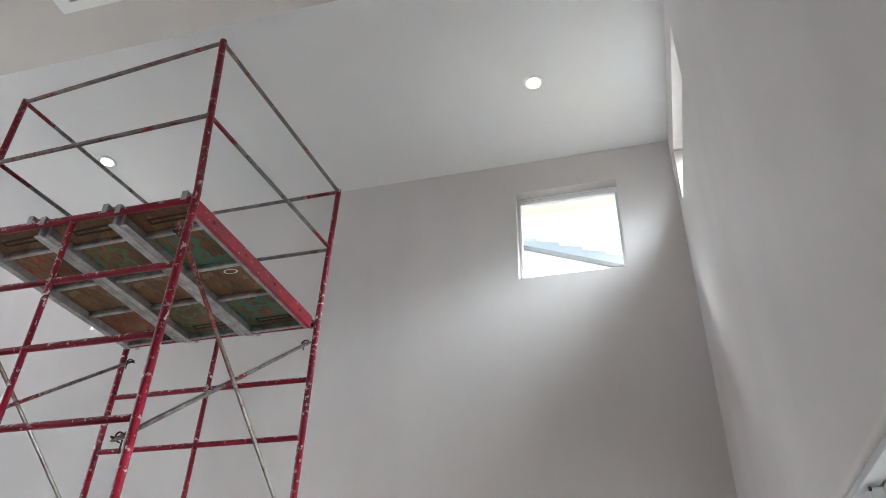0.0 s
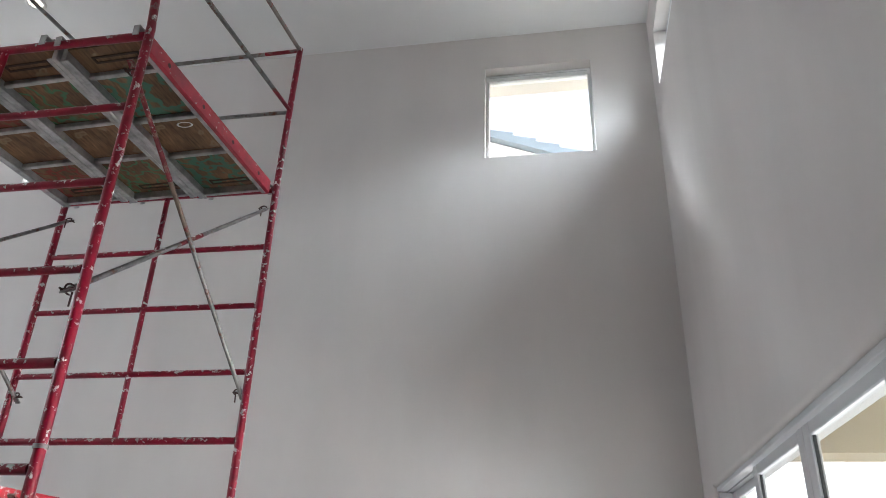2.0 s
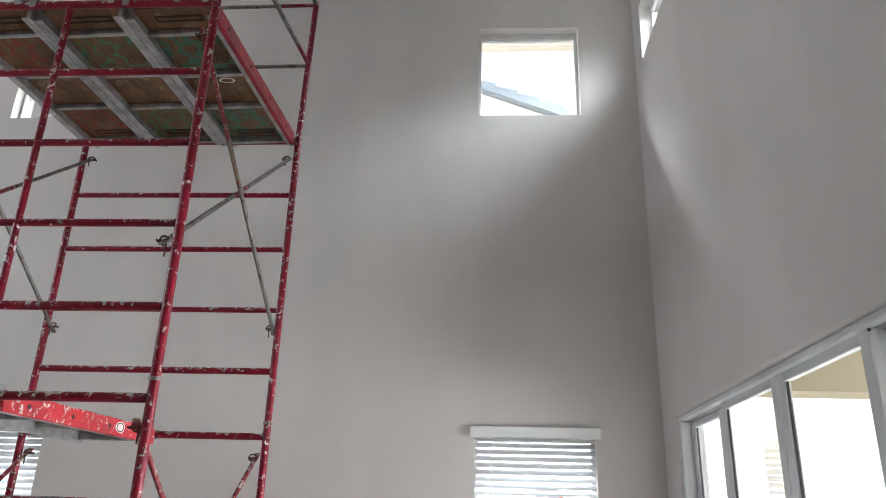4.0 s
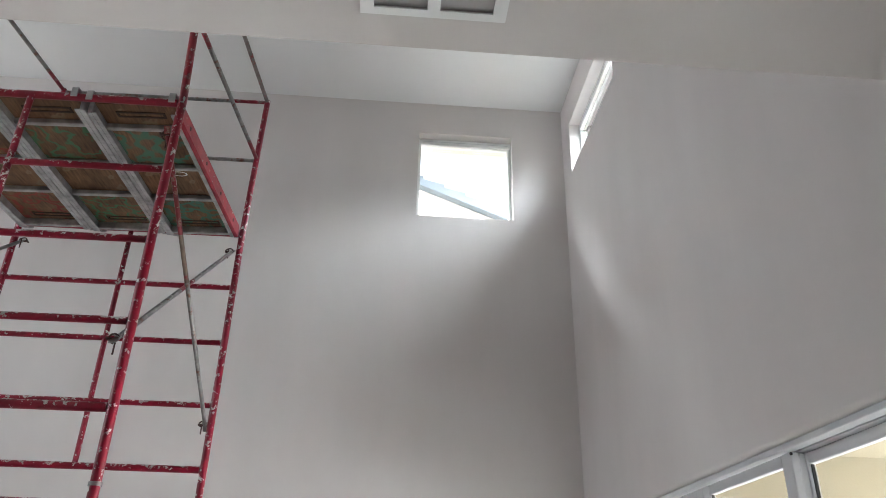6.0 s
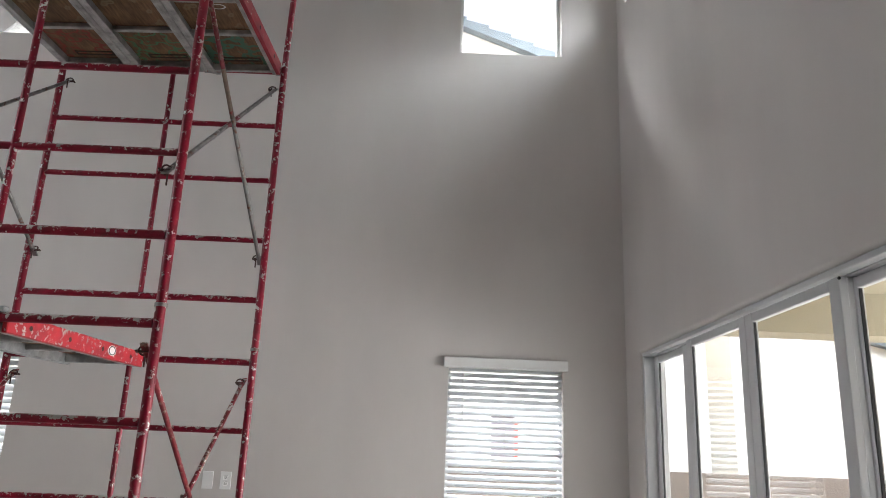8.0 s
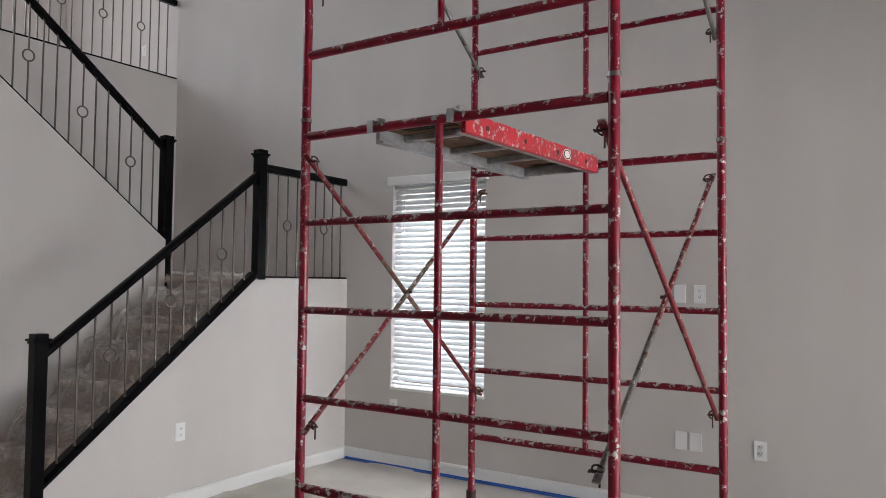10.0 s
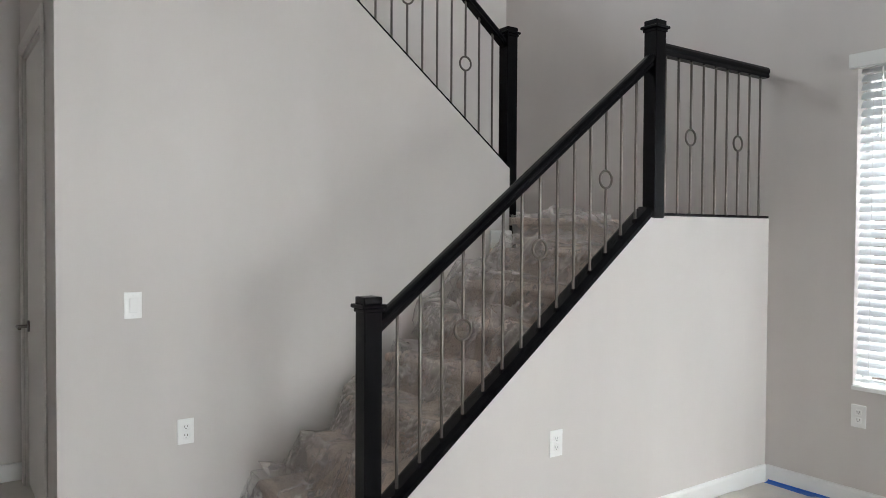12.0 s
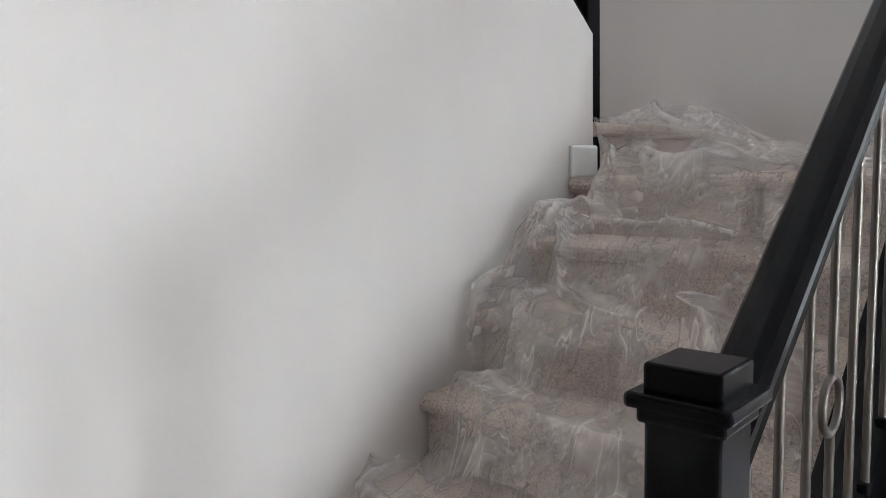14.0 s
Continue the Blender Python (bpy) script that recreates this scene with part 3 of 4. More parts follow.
def baluster(parent, x, y, z0, z1, ring=None):
    bm = bmesh.new()
    if ring is None:
        tube(bm, (x, y, z0), (x, y, z1), 0.0068, 8)
    else:
        tube(bm, (x, y, z0), (x, y, ring - 0.041), 0.0068, 8)
        tube(bm, (x, y, ring + 0.041), (x, y, z1), 0.0068, 8)
        torus(bm, Matrix.Translation((x, y, ring)) @ Matrix.Rotation(math.pi / 2, 4, "Y"), 0.042, 0.0062, 28, 8)
    b = part("baluster", bm, NICKEL, parent, "baluster with a ring" if ring else "", smooth=True)
    return b


def sloped(y, y0, z0, k):
    return z0 + k * (y - y0)


r1 = thing("stair_railing", "black railing with slim metal balusters on the knee wall", "railing", (0, 0, 0), "stair railings")
newel(r1, RX, 2.572, 0.0, 1.230, 0.076)
newel(r1, RX, 4.240, 1.548, 2.560)
CAPZ = 1.560 - SLOPE * 1.583
prof = [(-0.062, 0.002), (0.062, 0.002), (0.062, 0.026), (0.045, 0.034), (0.030, 0.046), (-0.030, 0.046), (-0.045, 0.034), (-0.062, 0.026)]
part("shoe_rail", sweep(bmesh.new(), prof, (RX - 0.026, 2.606, CAPZ - 0.004), (RX - 0.026, 4.198, 1.562)), BLACK, r1)
part("shoe_rail", boxed(-6.100, -5.978, 4.199, FAR - 0.012, 1.562, 1.576, bev=0.003), BLACK, r1)
part("handrail", sweep(bmesh.new(), RAIL, (RX, 2.606, CAPZ + 0.748), (RX, 4.203, CAPZ + 0.748 + SLOPE * 1.597)), BLACK, r1, smooth=False)
part("handrail", sweep(bmesh.new(), RAIL, (RX, 4.279, 2.385), (RX, 5.240, 2.385)), BLACK, r1)
for i in range(14):
    y = 2.700 + 0.1077 * i
    base = sloped(y, 2.612, CAPZ, SLOPE)
    ring = base + 0.412 if i % 4 == 3 else None
    b = baluster(r1, RX, y, base + 0.03, base + 0.765, ring)
    part("baluster_shoe", boxed(RX - 0.0105, RX + 0.0105, y - 0.0105, y + 0.0105, base + 0.030, base + 0.057, bev=0.003), BLACK, b)
for i in range(9):
    y = 4.325 + 0.1085 * i
    baluster(r1, RX, y, 1.572, 2.39, 1.985 if i in (2, 6) else None)

r2 = thing("stair_railing", "black railing on the sloping wall of the upper flight", "railing", (0, 0, 0), "stair railings")
newel(r2, UX, 4.262, STEP * 7 - 0.02, 2.790, 0.085)
U0 = 1.879
part("shoe_rail", sweep(bmesh.new(), [(-0.055, 0.001), (0.055, 0.001), (0.055, 0.014), (-0.055, 0.014)], (UX - 0.003, 4.215, U0 + SLOPE * 0.02), (UX - 0.003, 1.70, U0 + SLOPE * 2.535)), BLACK, r2)
part("handrail", sweep(bmesh.new(), RAIL, (UX, 4.220, U0 + 0.775), (UX, 1.70, U0 + 0.775 + SLOPE * 2.52)), BLACK, r2)
for i in range(22):
    y = 4.130 - 0.1065 * i
    base = U0 + SLOPE * (4.235 - y)
    baluster(r2, UX, y, base + 0.01, base + 0.79, base + 0.385 if i % 4 == 2 else None)

r3 = thing("hall_railing", "black railing with slim metal balusters along the upper hall", "railing", (0, 0, 0), "stair railings")
part("shoe_rail", boxed(-8.515, -8.395, 1.72, FAR - 0.012, 3.692, 3.706, bev=0.003), BLACK, r3)
part("handrail", sweep(bmesh.new(), RAIL, (HX, 1.72, 4.50), (HX, FAR - 0.01, 4.50)), BLACK, r3)
for i in range(33):
    y = 5.155 - 0.1055 * i
    baluster(r3, HX, y, 3.70, 4.505, 4.157 if i % 4 == 3 else None)

# ---- film over the stairs ----
def stair_height(y):
    if y < NOSE0:
        return 0.0
    return STEP * min(7, 1 + math.floor((y - NOSE0) / RUN))


def draped(y, w=0.045):
    """The steps' outline as a loose sheet follows it, a little ahead of each nose."""
    return sum(stair_height(y + 0.047 + w * (k / 6.0)) for k in range(-6, 7)) / 13.0


def ridged(p):
    return 1.0 - abs(noise.noise(p)) * 2.0


def film_sheet(name, label, x0, x1, y0, y1, ground, nx, ny, seed, lift, keep, slide=0.10, pile=lambda x, y: 0.0):
    """A loose thin sheet laid over ground(x, y), pushed together into folds; keep(x, y) trims its edge, pile(x, y) bunches it up."""
    bm = bmesh.new()
    grid = {}
    for j in range(ny + 1):
        y = y0 + (y1 - y0) * j / ny
        for i in range(nx + 1):
            x = x0 + (x1 - x0) * i / nx
            p = Vector((x * 2.4 + seed, y * 2.0, seed * 0.7))
            big = min(1.0, max(0.0, noise.noise(p) * 0.9 + 0.45))
            u = x + 0.22 * noise.noise(p * 1.3 + Vector((5, 3, 1)))
            v = y + 0.22 * noise.noise(p * 1.3 + Vector((1, 8, 4)))
            a = max(0.0, 1.0 - 3.2 * abs(noise.noise(Vector((u * 4.6 + v * 1.4, v * 2.2, seed)))))
            b = max(0.0, 1.0 - 3.0 * abs(noise.noise(Vector((u * 9.0 - v * 5.0, v * 5.5, seed + 7)))))
            h = 0.006 + lift * big * big + pile(x, y) * (0.25 + 1.5 * big) + 0.034 * a * a * (0.3 + big) + 0.004 * b * (0.35 + big)
            q = Vector((u * 3.6, v * 3.6, seed * 1.9))
            xs = min(x1, max(x0, x + slide * noise.noise(q)))
            ys = y + slide * 0.8 * noise.noise(q + Vector((9, 4, 2)))
            grid[i, j] = (bm.verts.new((xs, ys - h * 0.6, ground(xs, ys) + h)), keep(x, y))
    for j in range(ny):
        for i in range(nx):
            q = [grid[i, j], grid[i + 1, j], grid[i + 1, j + 1], grid[i, j + 1]]
            if all(k for _, k in q):
                bm.faces.new([v for v, _ in q])
    bmesh.ops.delete(bm, geom=[v for v in bm.verts if not v.link_faces], context="VERTS")
    ob = new(name, link_mesh(name, bm, FILM, smooth=True))
    return tagged(ob, label, "plastic sheeting")


def over_stairs(x, y):
    return draped(y)


def keep_stairs(x, y):
    edge = 0.09 * noise.noise(Vector((y * 3.7, 2.0, 0.0)))
    bare = 0.16 * max(0.0, math.cos((y - 3.36) * 9.0)) if 3.18 < y < 3.54 else 0.0
    if y > 3.9 and x < -6.96:
        return False
    return LEFT + 0.015 + max(0.0, edge) * 0.6 + bare < x < (-6.15 if y > 3.4 else -6.26) + 0.08 * noise.noise(Vector((y * 4.1, 8.0, 0.0)))


film_sheet("plastic_sheet", "crumpled clear plastic sheet draped over the carpeted steps", LEFT + 0.01, -6.105, 2.45, 4.45, over_stairs, 150, 370, 1.7, 0.085, keep_stairs)


def bunch(x, y):
    """A loose roll of film that winds down the steps from the landing."""
    way = -6.79 - 0.18 * math.cos((y - 3.76) * 6.5)
    return 0.105 * math.exp(-((x - way) / 0.20) ** 2)


film_sheet("plastic_sheet", "second fold of clear plastic bunched on the steps", -7.11, -6.20, 2.60, 4.25, over_stairs, 140, 290, 6.1, 0.05,
           lambda x, y: not (y > 3.88 and x < -6.93) and bunch(x, y) > 0.016 + 0.02 * noise.noise(Vector((x * 5.3, y * 4.9, 3.3))), pile=bunch)


def over_landing(x, y):
    d = (x + 7.12) / 0.05
    pile = 0.235 * math.exp(-((x + 7.02) / 0.36) ** 2 - ((y - 4.72) / 0.42) ** 2)
    return max(STEP * 7 + STEP * min(1.0, max(0.0, 0.5 - d)) + 0.01, STEP * 7 + pile)


film_sheet("plastic_sheet", "heap of clear plastic lying on the split landing", -8.1, -6.15, 4.15, 5.20, over_landing, 230, 150, 3.9, 0.05,
           lambda x, y: (y > 4.25 or x > -7.05) and noise.noise(Vector((x * 1.5, y * 1.7, 9.0))) > -0.38 + 0.9 * min(0.0, abs(x + 6.95) - 0.45))

# ---- scaffold ----
tower = thing("scaffold_tower", "red painted rolling scaffold tower spattered with wall paint", "scaffold", (0, 0, 0))
FR, FL = Vector((-2.655, 2.775, 0)), Vector((-4.150, 2.780, 0))
BR, BL = Vector((-2.588, 4.198, 0)), Vector((-4.070, 4.200, 0))
LOW = (0.600, 1.005, 1.410, 1.815, 2.218)
UPP = (2.602, 2.985, 3.388, 3.772, 4.172)
TR = 0.0218


def up(p, z):
    return Vector((p.x, p.y, z))


def end_frame(a, b):
    """Two stacked ladder frames between the posts a and b."""
    for p in (a, b):
        part("post", tubed(up(p, 0.20), up(p, 2.293), TR, 16), RED, tower, smooth=False)
        part("post", tubed(up(p, 2.299), up(p, 4.215), TR, 16), RED, tower)
        part("coupling_collar", tubed(up(p, 2.288), up(p, 2.304), TR + 0.005, 16), STEEL, tower, "paint-crusted steel collar")
        for z in (0.24,):
            part("coupling_collar", tubed(up(p, z - 0.03), up(p, z + 0.03), TR + 0.008, 16), RUST, tower)
    mid = (a + b) / 2
    d = (b - a).normalized()
    for z in LOW + UPP:
        end = z in (LOW[-1], UPP[-1], LOW[0], UPP[0])
        r = 0.0205 if end else 0.0175
        part("rung", tubed(up(a, z) + d * TR, up(b, z) - d * TR, r, 14), RED, tower)
    part("middle_post", tubed(up(mid, LOW[0] + 0.02), up(mid, LOW[-1] - 0.02), 0.0165, 14), RED, tower)
    part("middle_post", tubed(up(mid, UPP[0] + 0.02), up(mid, UPP[-1] - 0.02), 0.0165, 14), RED, tower)
    for p in (a, b):
        w = part("caster", tubed(up(p, 0.02) + Vector((0, 0, 0.155)), up(p, 0.205), 0.030, 14), RUST, tower)
        m = bmesh.new()
        tube(m, up(p, 0.077) + Vector((-0.022, 0.03, 0)), up(p, 0.077) + Vector((0.022, 0.03, 0)), 0.075, 24)
        part("wheel", m, RUBBER, w)
        m = boxed(p.x - 0.034, p.x - 0.027, p.y - 0.01, p.y + 0.055, 0.06, 0.180, bev=0.002)
        box(m, p.x + 0.027, p.x + 0.034, p.y - 0.01, p.y + 0.055, 0.06, 0.180, bev=0.002)
        box(m, p.x - 0.034, p.x + 0.034, p.y - 0.03, p.y + 0.055, 0.174, 0.184, bev=0.002)
        tube(m, up(p, 0.077) + Vector((-0.04, 0.03, 0)), up(p, 0.077) + Vector((0.04, 0.03, 0)), 0.008, 8)
        part("fork", m, RUST, w)


end_frame(FR, FL)
end_frame(BR, BL)


def locking_pin(parent, p, side, turn):
    """A stud with a drooping pigtail ring that holds a brace."""
    bm = tubed(p, p + Vector((side * 0.055, 0, 0)), 0.0065, 8)
    tube(bm, p + Vector((side * 0.050, -0.016, 0)), p + Vector((side * 0.050, 0.016, 0)), 0.005, 6)
    m = Matrix.Translation(p + Vector((side * 0.026, turn * 0.012, 0.004))) @ Matrix.Rotation(math.pi / 2 + turn * 0.5, 4, "X")
    torus(bm, m, 0.022, 0.0042, 14, 6, 0.72)
    tube(bm, p + Vector((side * 0.026, turn * 0.03, 0.0)), p + Vector((side * 0.026, turn * 0.028, -0.062)), 0.004, 6)
    part("locking_pin", bm, RUST, parent, "rusty locking pin")


def brace(p, q, side, mats, cuts=(0.0, 0.16, 0.84, 1.0)):
    """A cross brace with flattened ends; its two ends may differ in colour from its middle."""
    d = q - p
    b = None
    for k in range(3):
        bm = tubed(p + d * cuts[k], p + d * cuts[k + 1], 0.0125 - 0.0002 * k, 10)
        if k != 1:
            e, u = (p, d.normalized()) if k == 0 else (q, -d.normalized())
            m = Matrix.Translation(e - u * 0.012) @ u.to_track_quat("Z", "Y").to_matrix().to_4x4() @ Matrix.Diagonal((0.030, 0.008, 0.07, 1))
            bmesh.ops.create_cube(bm, size=1.0, matrix=m)
        if b is None:
            b = part("cross_brace", bm, mats[k], tower)
        else:
            part("brace_section", bm, mats[k], b)
    locking_pin(b, p - Vector((side * 0.014, 0, 0)), side, 1)
    locking_pin(b, q - Vector((side * 0.014, 0, 0)), side, -1)


for f, k, s in ((FR, BR, -1), (FL, BL, 1)):
    o = Vector((s * (TR + 0.012), 0, 0))
    o2 = Vector((s * (TR + 0.030), 0, 0))
    lowmats = (OLDRED, TANBRACE if s > 0 else OLDRED, OLDRED)
    brace(up(f, 2.100) + o, up(k, 0.880) + o, s, lowmats, (0.0, 0.36, 0.62, 1.0))
    brace(up(f, 0.880) + o2, up(k, 2.095) + o2, s, (STEEL if s < 0 else OLDRED, OLDRED if s < 0 else TANBRACE, OLDRED), (0.0, 0.40, 0.64, 1.0))
    mid = (up(f, 1.49) + up(k, 1.49)) / 2 + o
    part("pivot_bolt", tubed(mid - Vector((s * 0.012, 0, 0)), mid + Vector((s * 0.042, 0, 0)), 0.008, 8), RUST, tower)
    brace(up(f, 3.975) + o, up(k, 2.865) + o, s, (OLDRED, TANBRACE, STEEL), (0.0, 0.30, 0.46, 1.0))
    brace(up(f, 2.900) + o2, up(k, 4.035) + o2, s, (STEEL, OLDRED, STEEL), (0.0, 0.44, 0.56, 1.0))

# guard rails: posts lean a little
GT = {"fr": Vector((-2.672, 2.668, 5.285)), "fl": Vector((-4.148, 2.76, 5.24)), "br": Vector((-2.562, 4.196, 5.315)), "bl": Vector((-4.055, 4.20, 5.30))}
GB = {"fr": up(FR, 4.215), "fl": up(FL, 4.215), "br": up(BR, 4.215), "bl": up(BL, 4.215)}
for k in GT:
    part("guard_post", tubed(GB[k], GT[k], 0.0205, 14), REDCLEAN if k[0] == "f" else RED, tower)


def lerp(k, z):
    a, b = GB[k], GT[k]
    return a + (b - a) * ((z - a.z) / (b.z - a.z))


def guard(a, b, z0, z1, mats, inset=0.02):
    p, q = (lerp(a, z0), lerp(b, z1))
    d = q - p
    first = None
    for c0, c1, m in mats:
        ob = part("guard_rail" if first is None else "rail_section", tubed(p + d * c0, p + d * c1, 0.0138, 10), m, first or tower)
        first = first or ob
    bm = tubed(p - Vector((0, 0, 0.016)), p + Vector((0, 0, 0.024)), 0.009, 8)
    tube(bm, q - Vector((0, 0, 0.016)), q + Vector((0, 0, 0.024)), 0.009, 8)
    part("rail_stud", bm, RUST, first)


whole = lambda m: ((0.0, 1.0, m),)
ends = ((0.0, 0.17, REDCLEAN), (0.17, 0.83, STEEL), (0.83, 1.0, REDCLEAN))
guard("fl", "fr", 5.225, 5.27, whole(TOPRAIL))
guard("fl", "fr", 4.72, 4.73, whole(TOPRAIL))
guard("fr", "br", 5.27, 5.30, whole(TOPRAIL))
guard("fr", "br", 4.72, 4.79, ends)
guard("fl", "bl", 5.225, 5.29, ends)
guard("fl", "bl", 4.72, 4.77, ends)
guard("bl", "br", 5.28, 5.30, ((0.0, 0.83, STEEL), (0.83, 1.0, REDCLEAN)))
guard("bl", "br", 4.77, 4.775, whole(STEEL))

# planks that hook over the rungs
DECKHOLE = plain("slot_edge", (0.05, 0.028, 0.018), 0.8, relief=0.0)
def plank(x0, y0, y1, z, width, near, far, decks, label):
    """An aluminium-framed plywood plank; z is the rungs' height, near and far its side rails' colours."""
    pl = thing("scaffold_plank", label, "scaffold plank", (x0, y0, z), "scaffold planks")
    pl.rotation_euler = (0, 0, -0.047)
    w, L, top = width, y1 - y0, 0.028
    a, b = 0.046, L - 0.046
    for x, mat in ((0.0, far), (w - 0.026, near)):
        bm = boxed(x, x + 0.026, a, b, top - 0.088, top, bev=0.004)
        r = part("side_rail", bm, mat, pl, "red painted side rail" if mat in (REDRAIL, TOPRED) else "")
        for k in range(4):
            yy = a + (b - a) * (k + 0.5) / 4
            xo = x + 0.0262 if x > 0 else x - 0.0002
            part("rivet", tubed((xo - 0.0012, yy, top - 0.045), (xo + 0.0012, yy, top - 0.045), 0.012, 12), RUST, r)
        bm = boxed(x + 0.026 if x == 0 else x - 0.022, x + 0.048 if x == 0 else x, a, b, top - 0.088, top - 0.080)
        part("flange", bm, ALU, r)
    cuts = (0.0, 0.135, 0.42, 0.68, 1.0)
    for k in range(4):
        c0, c1 = a + (b - a) * cuts[k], a + (b - a) * cuts[k + 1]
        part("deck_panel", boxed(0.0262, w - 0.0262, c0 + 0.001, c1 - 0.001, top - 0.024, top - 0.006), decks[k - 1] if k else PLY, pl)
        if k in (0, 3):
            cy = c0 + 0.085 if k == 0 else c1 - 0.085
            bm = pierced("y", 0.0, 0.004, 0.11, w - 0.11, -0.024, 0.024, [(0.122, w - 0.122, -0.012, 0.012)])
            bmesh.ops.transform(bm, matrix=Matrix.Translation((0, cy, top - 0.0245)) @ Matrix.Rotation(-math.pi / 2, 4, "X"), verts=bm.verts)
            part("hand_slot", bm, DECKHOLE, pl)
        if k:
            part("rib", boxed(0.0263, w - 0.0263, c0 - 0.015, c0 + 0.015, top - 0.058, top - 0.0245, bev=0.006), ALU, pl)
    for c in (b - 0.012,):
        part("end_bar", boxed(0.0263, w - 0.0263, c - 0.012, c + 0.012, top - 0.075, top - 0.0245, bev=0.004), ALU, pl)
    for x in (0.03, w - 0.03):
        for y, s in ((a, -1), (b, 1)):
            bm = boxed(x - 0.017, x + 0.017, min(y, y + s * 0.073), max(y, y + s * 0.073), 0.0215, 0.0285, bev=0.002)
            ya, yb = y + s * 0.068, y + s * 0.074
            box(bm, x - 0.017, x + 0.017, min(ya, yb), max(ya, yb), -0.028, 0.0285, bev=0.002)
            box(bm, x - 0.010, x + 0.010, min(y - s * 0.02, y + s * 0.02), max(y - s * 0.02, y + s * 0.02), 0.0285, 0.050, bev=0.003)
            part("hook", bm, ALU, pl, "aluminium hook over the rung")
    return pl


W = 0.474
topp = plank(-2.662 - W, 2.777, 4.199, UPP[-1], W, TOPRED, ALU, (PLYGREEN, PLY, PLYGREEN), "paint-stained plywood scaffold plank with a red side rail")
plank(-2.668 - 2 * W, 2.777, 4.199, UPP[-1], W, ALU, ALU, (PLYMIX, PLY, PLYMIX), "paint-stained plywood scaffold plank in an aluminium frame")
plank(-2.674 - 3 * W, 2.777, 4.199, UPP[-1], W, ALU, ALU, (PLYRED, PLY, PLYRED), "paint-stained plywood scaffold plank in an aluminium frame")
lowp = plank(-3.775, 2.777, 4.199, LOW[-1], 0.485, REDRAIL, ALU, (PLY, PLY, PLYRED), "lower plywood scaffold plank with a red, spattered side rail")
part("badge", torus(bmesh.new(), Matrix.Translation((0.27, 0.70, 0.0035)) @ Matrix.Diagonal((1.5, 0.8, 0.3, 1)), 0.028, 0.004, 24, 6), PLATE, topp, "oval white stamp on the plywood")
bm = tubed((0, 0, 0), (0, 0, 0.0013), 0.03, 28)
oval = Matrix.Translation((0.4855, 0.98, -0.014)) @ Matrix.Rotation(math.pi / 2, 4, "Y") @ Matrix.Diagonal((0.95, 1.5, 1, 1))
bmesh.ops.transform(bm, matrix=oval, verts=bm.verts)
part("badge", bm, PLATE, lowp, "oval white maker's badge")
part("badge_ring", torus(bmesh.new(), oval @ Matrix.Translation((0, 0, 0.0013)) @ Matrix.Diagonal((1, 1, 0.5, 1)), 0.023, 0.0028, 28, 6), DARK, lowp)

# ---- ceiling fittings ----
for x, y in ((-1.052, 4.322), (-5.02, 4.336)):
    dl = thing("downlight", "round white recessed ceiling downlight, switched on", "ceiling light", (x, y, TOP), "ceiling downlights")
    bm = bmesh.new()
    torus(bm, Matrix.Translation((0, 0, -0.003)) @ Matrix.Diagonal((1, 1, 0.45, 1)), 0.070, 0.017, 36, 8)
    part("trim_ring", bm, TRIM, dl, smooth=True)
    part("diffuser", tubed((0, 0, -0.0052), (0, 0, -0.0008), 0.056, 32), LAMP, dl)

vent = thing("ceiling_vent", "white screwed vent plate with round-cornered openings", "vent", (-1.453, 0.842, LOFT_Z), "")
bm = pierced("y", -0.006, -0.0004, -0.172, 0.172, -0.135, 0.135, [(u, u + 0.125, v, v + 0.095) for u in (-0.14, 0.015) for v in (-0.112, 0.017)])
bmesh.ops.transform(bm, matrix=Matrix.Rotation(-math.pi / 2, 4, "X") @ Matrix.Diagonal((1, -1, 1, 1)), verts=bm.verts)
bmesh.ops.translate(bm, vec=(0, 0, -0.0064), verts=bm.verts)
part("frame", bm, TRIM, vent)
# Flat grey sheet in place of the shade inside the openings.
part("shade_backing", boxed(-0.15, 0.15, -0.12, 0.12, -0.0018, -0.0006), plain("vent_shadow", (0.42, 0.40, 0.40), 0.8, relief=0), vent)
for x in (-0.085, 0.075):
    part("screw", tubed((x, 0.122, -0.0085), (x, 0.122, -0.006), 0.004, 8), DARK, vent)

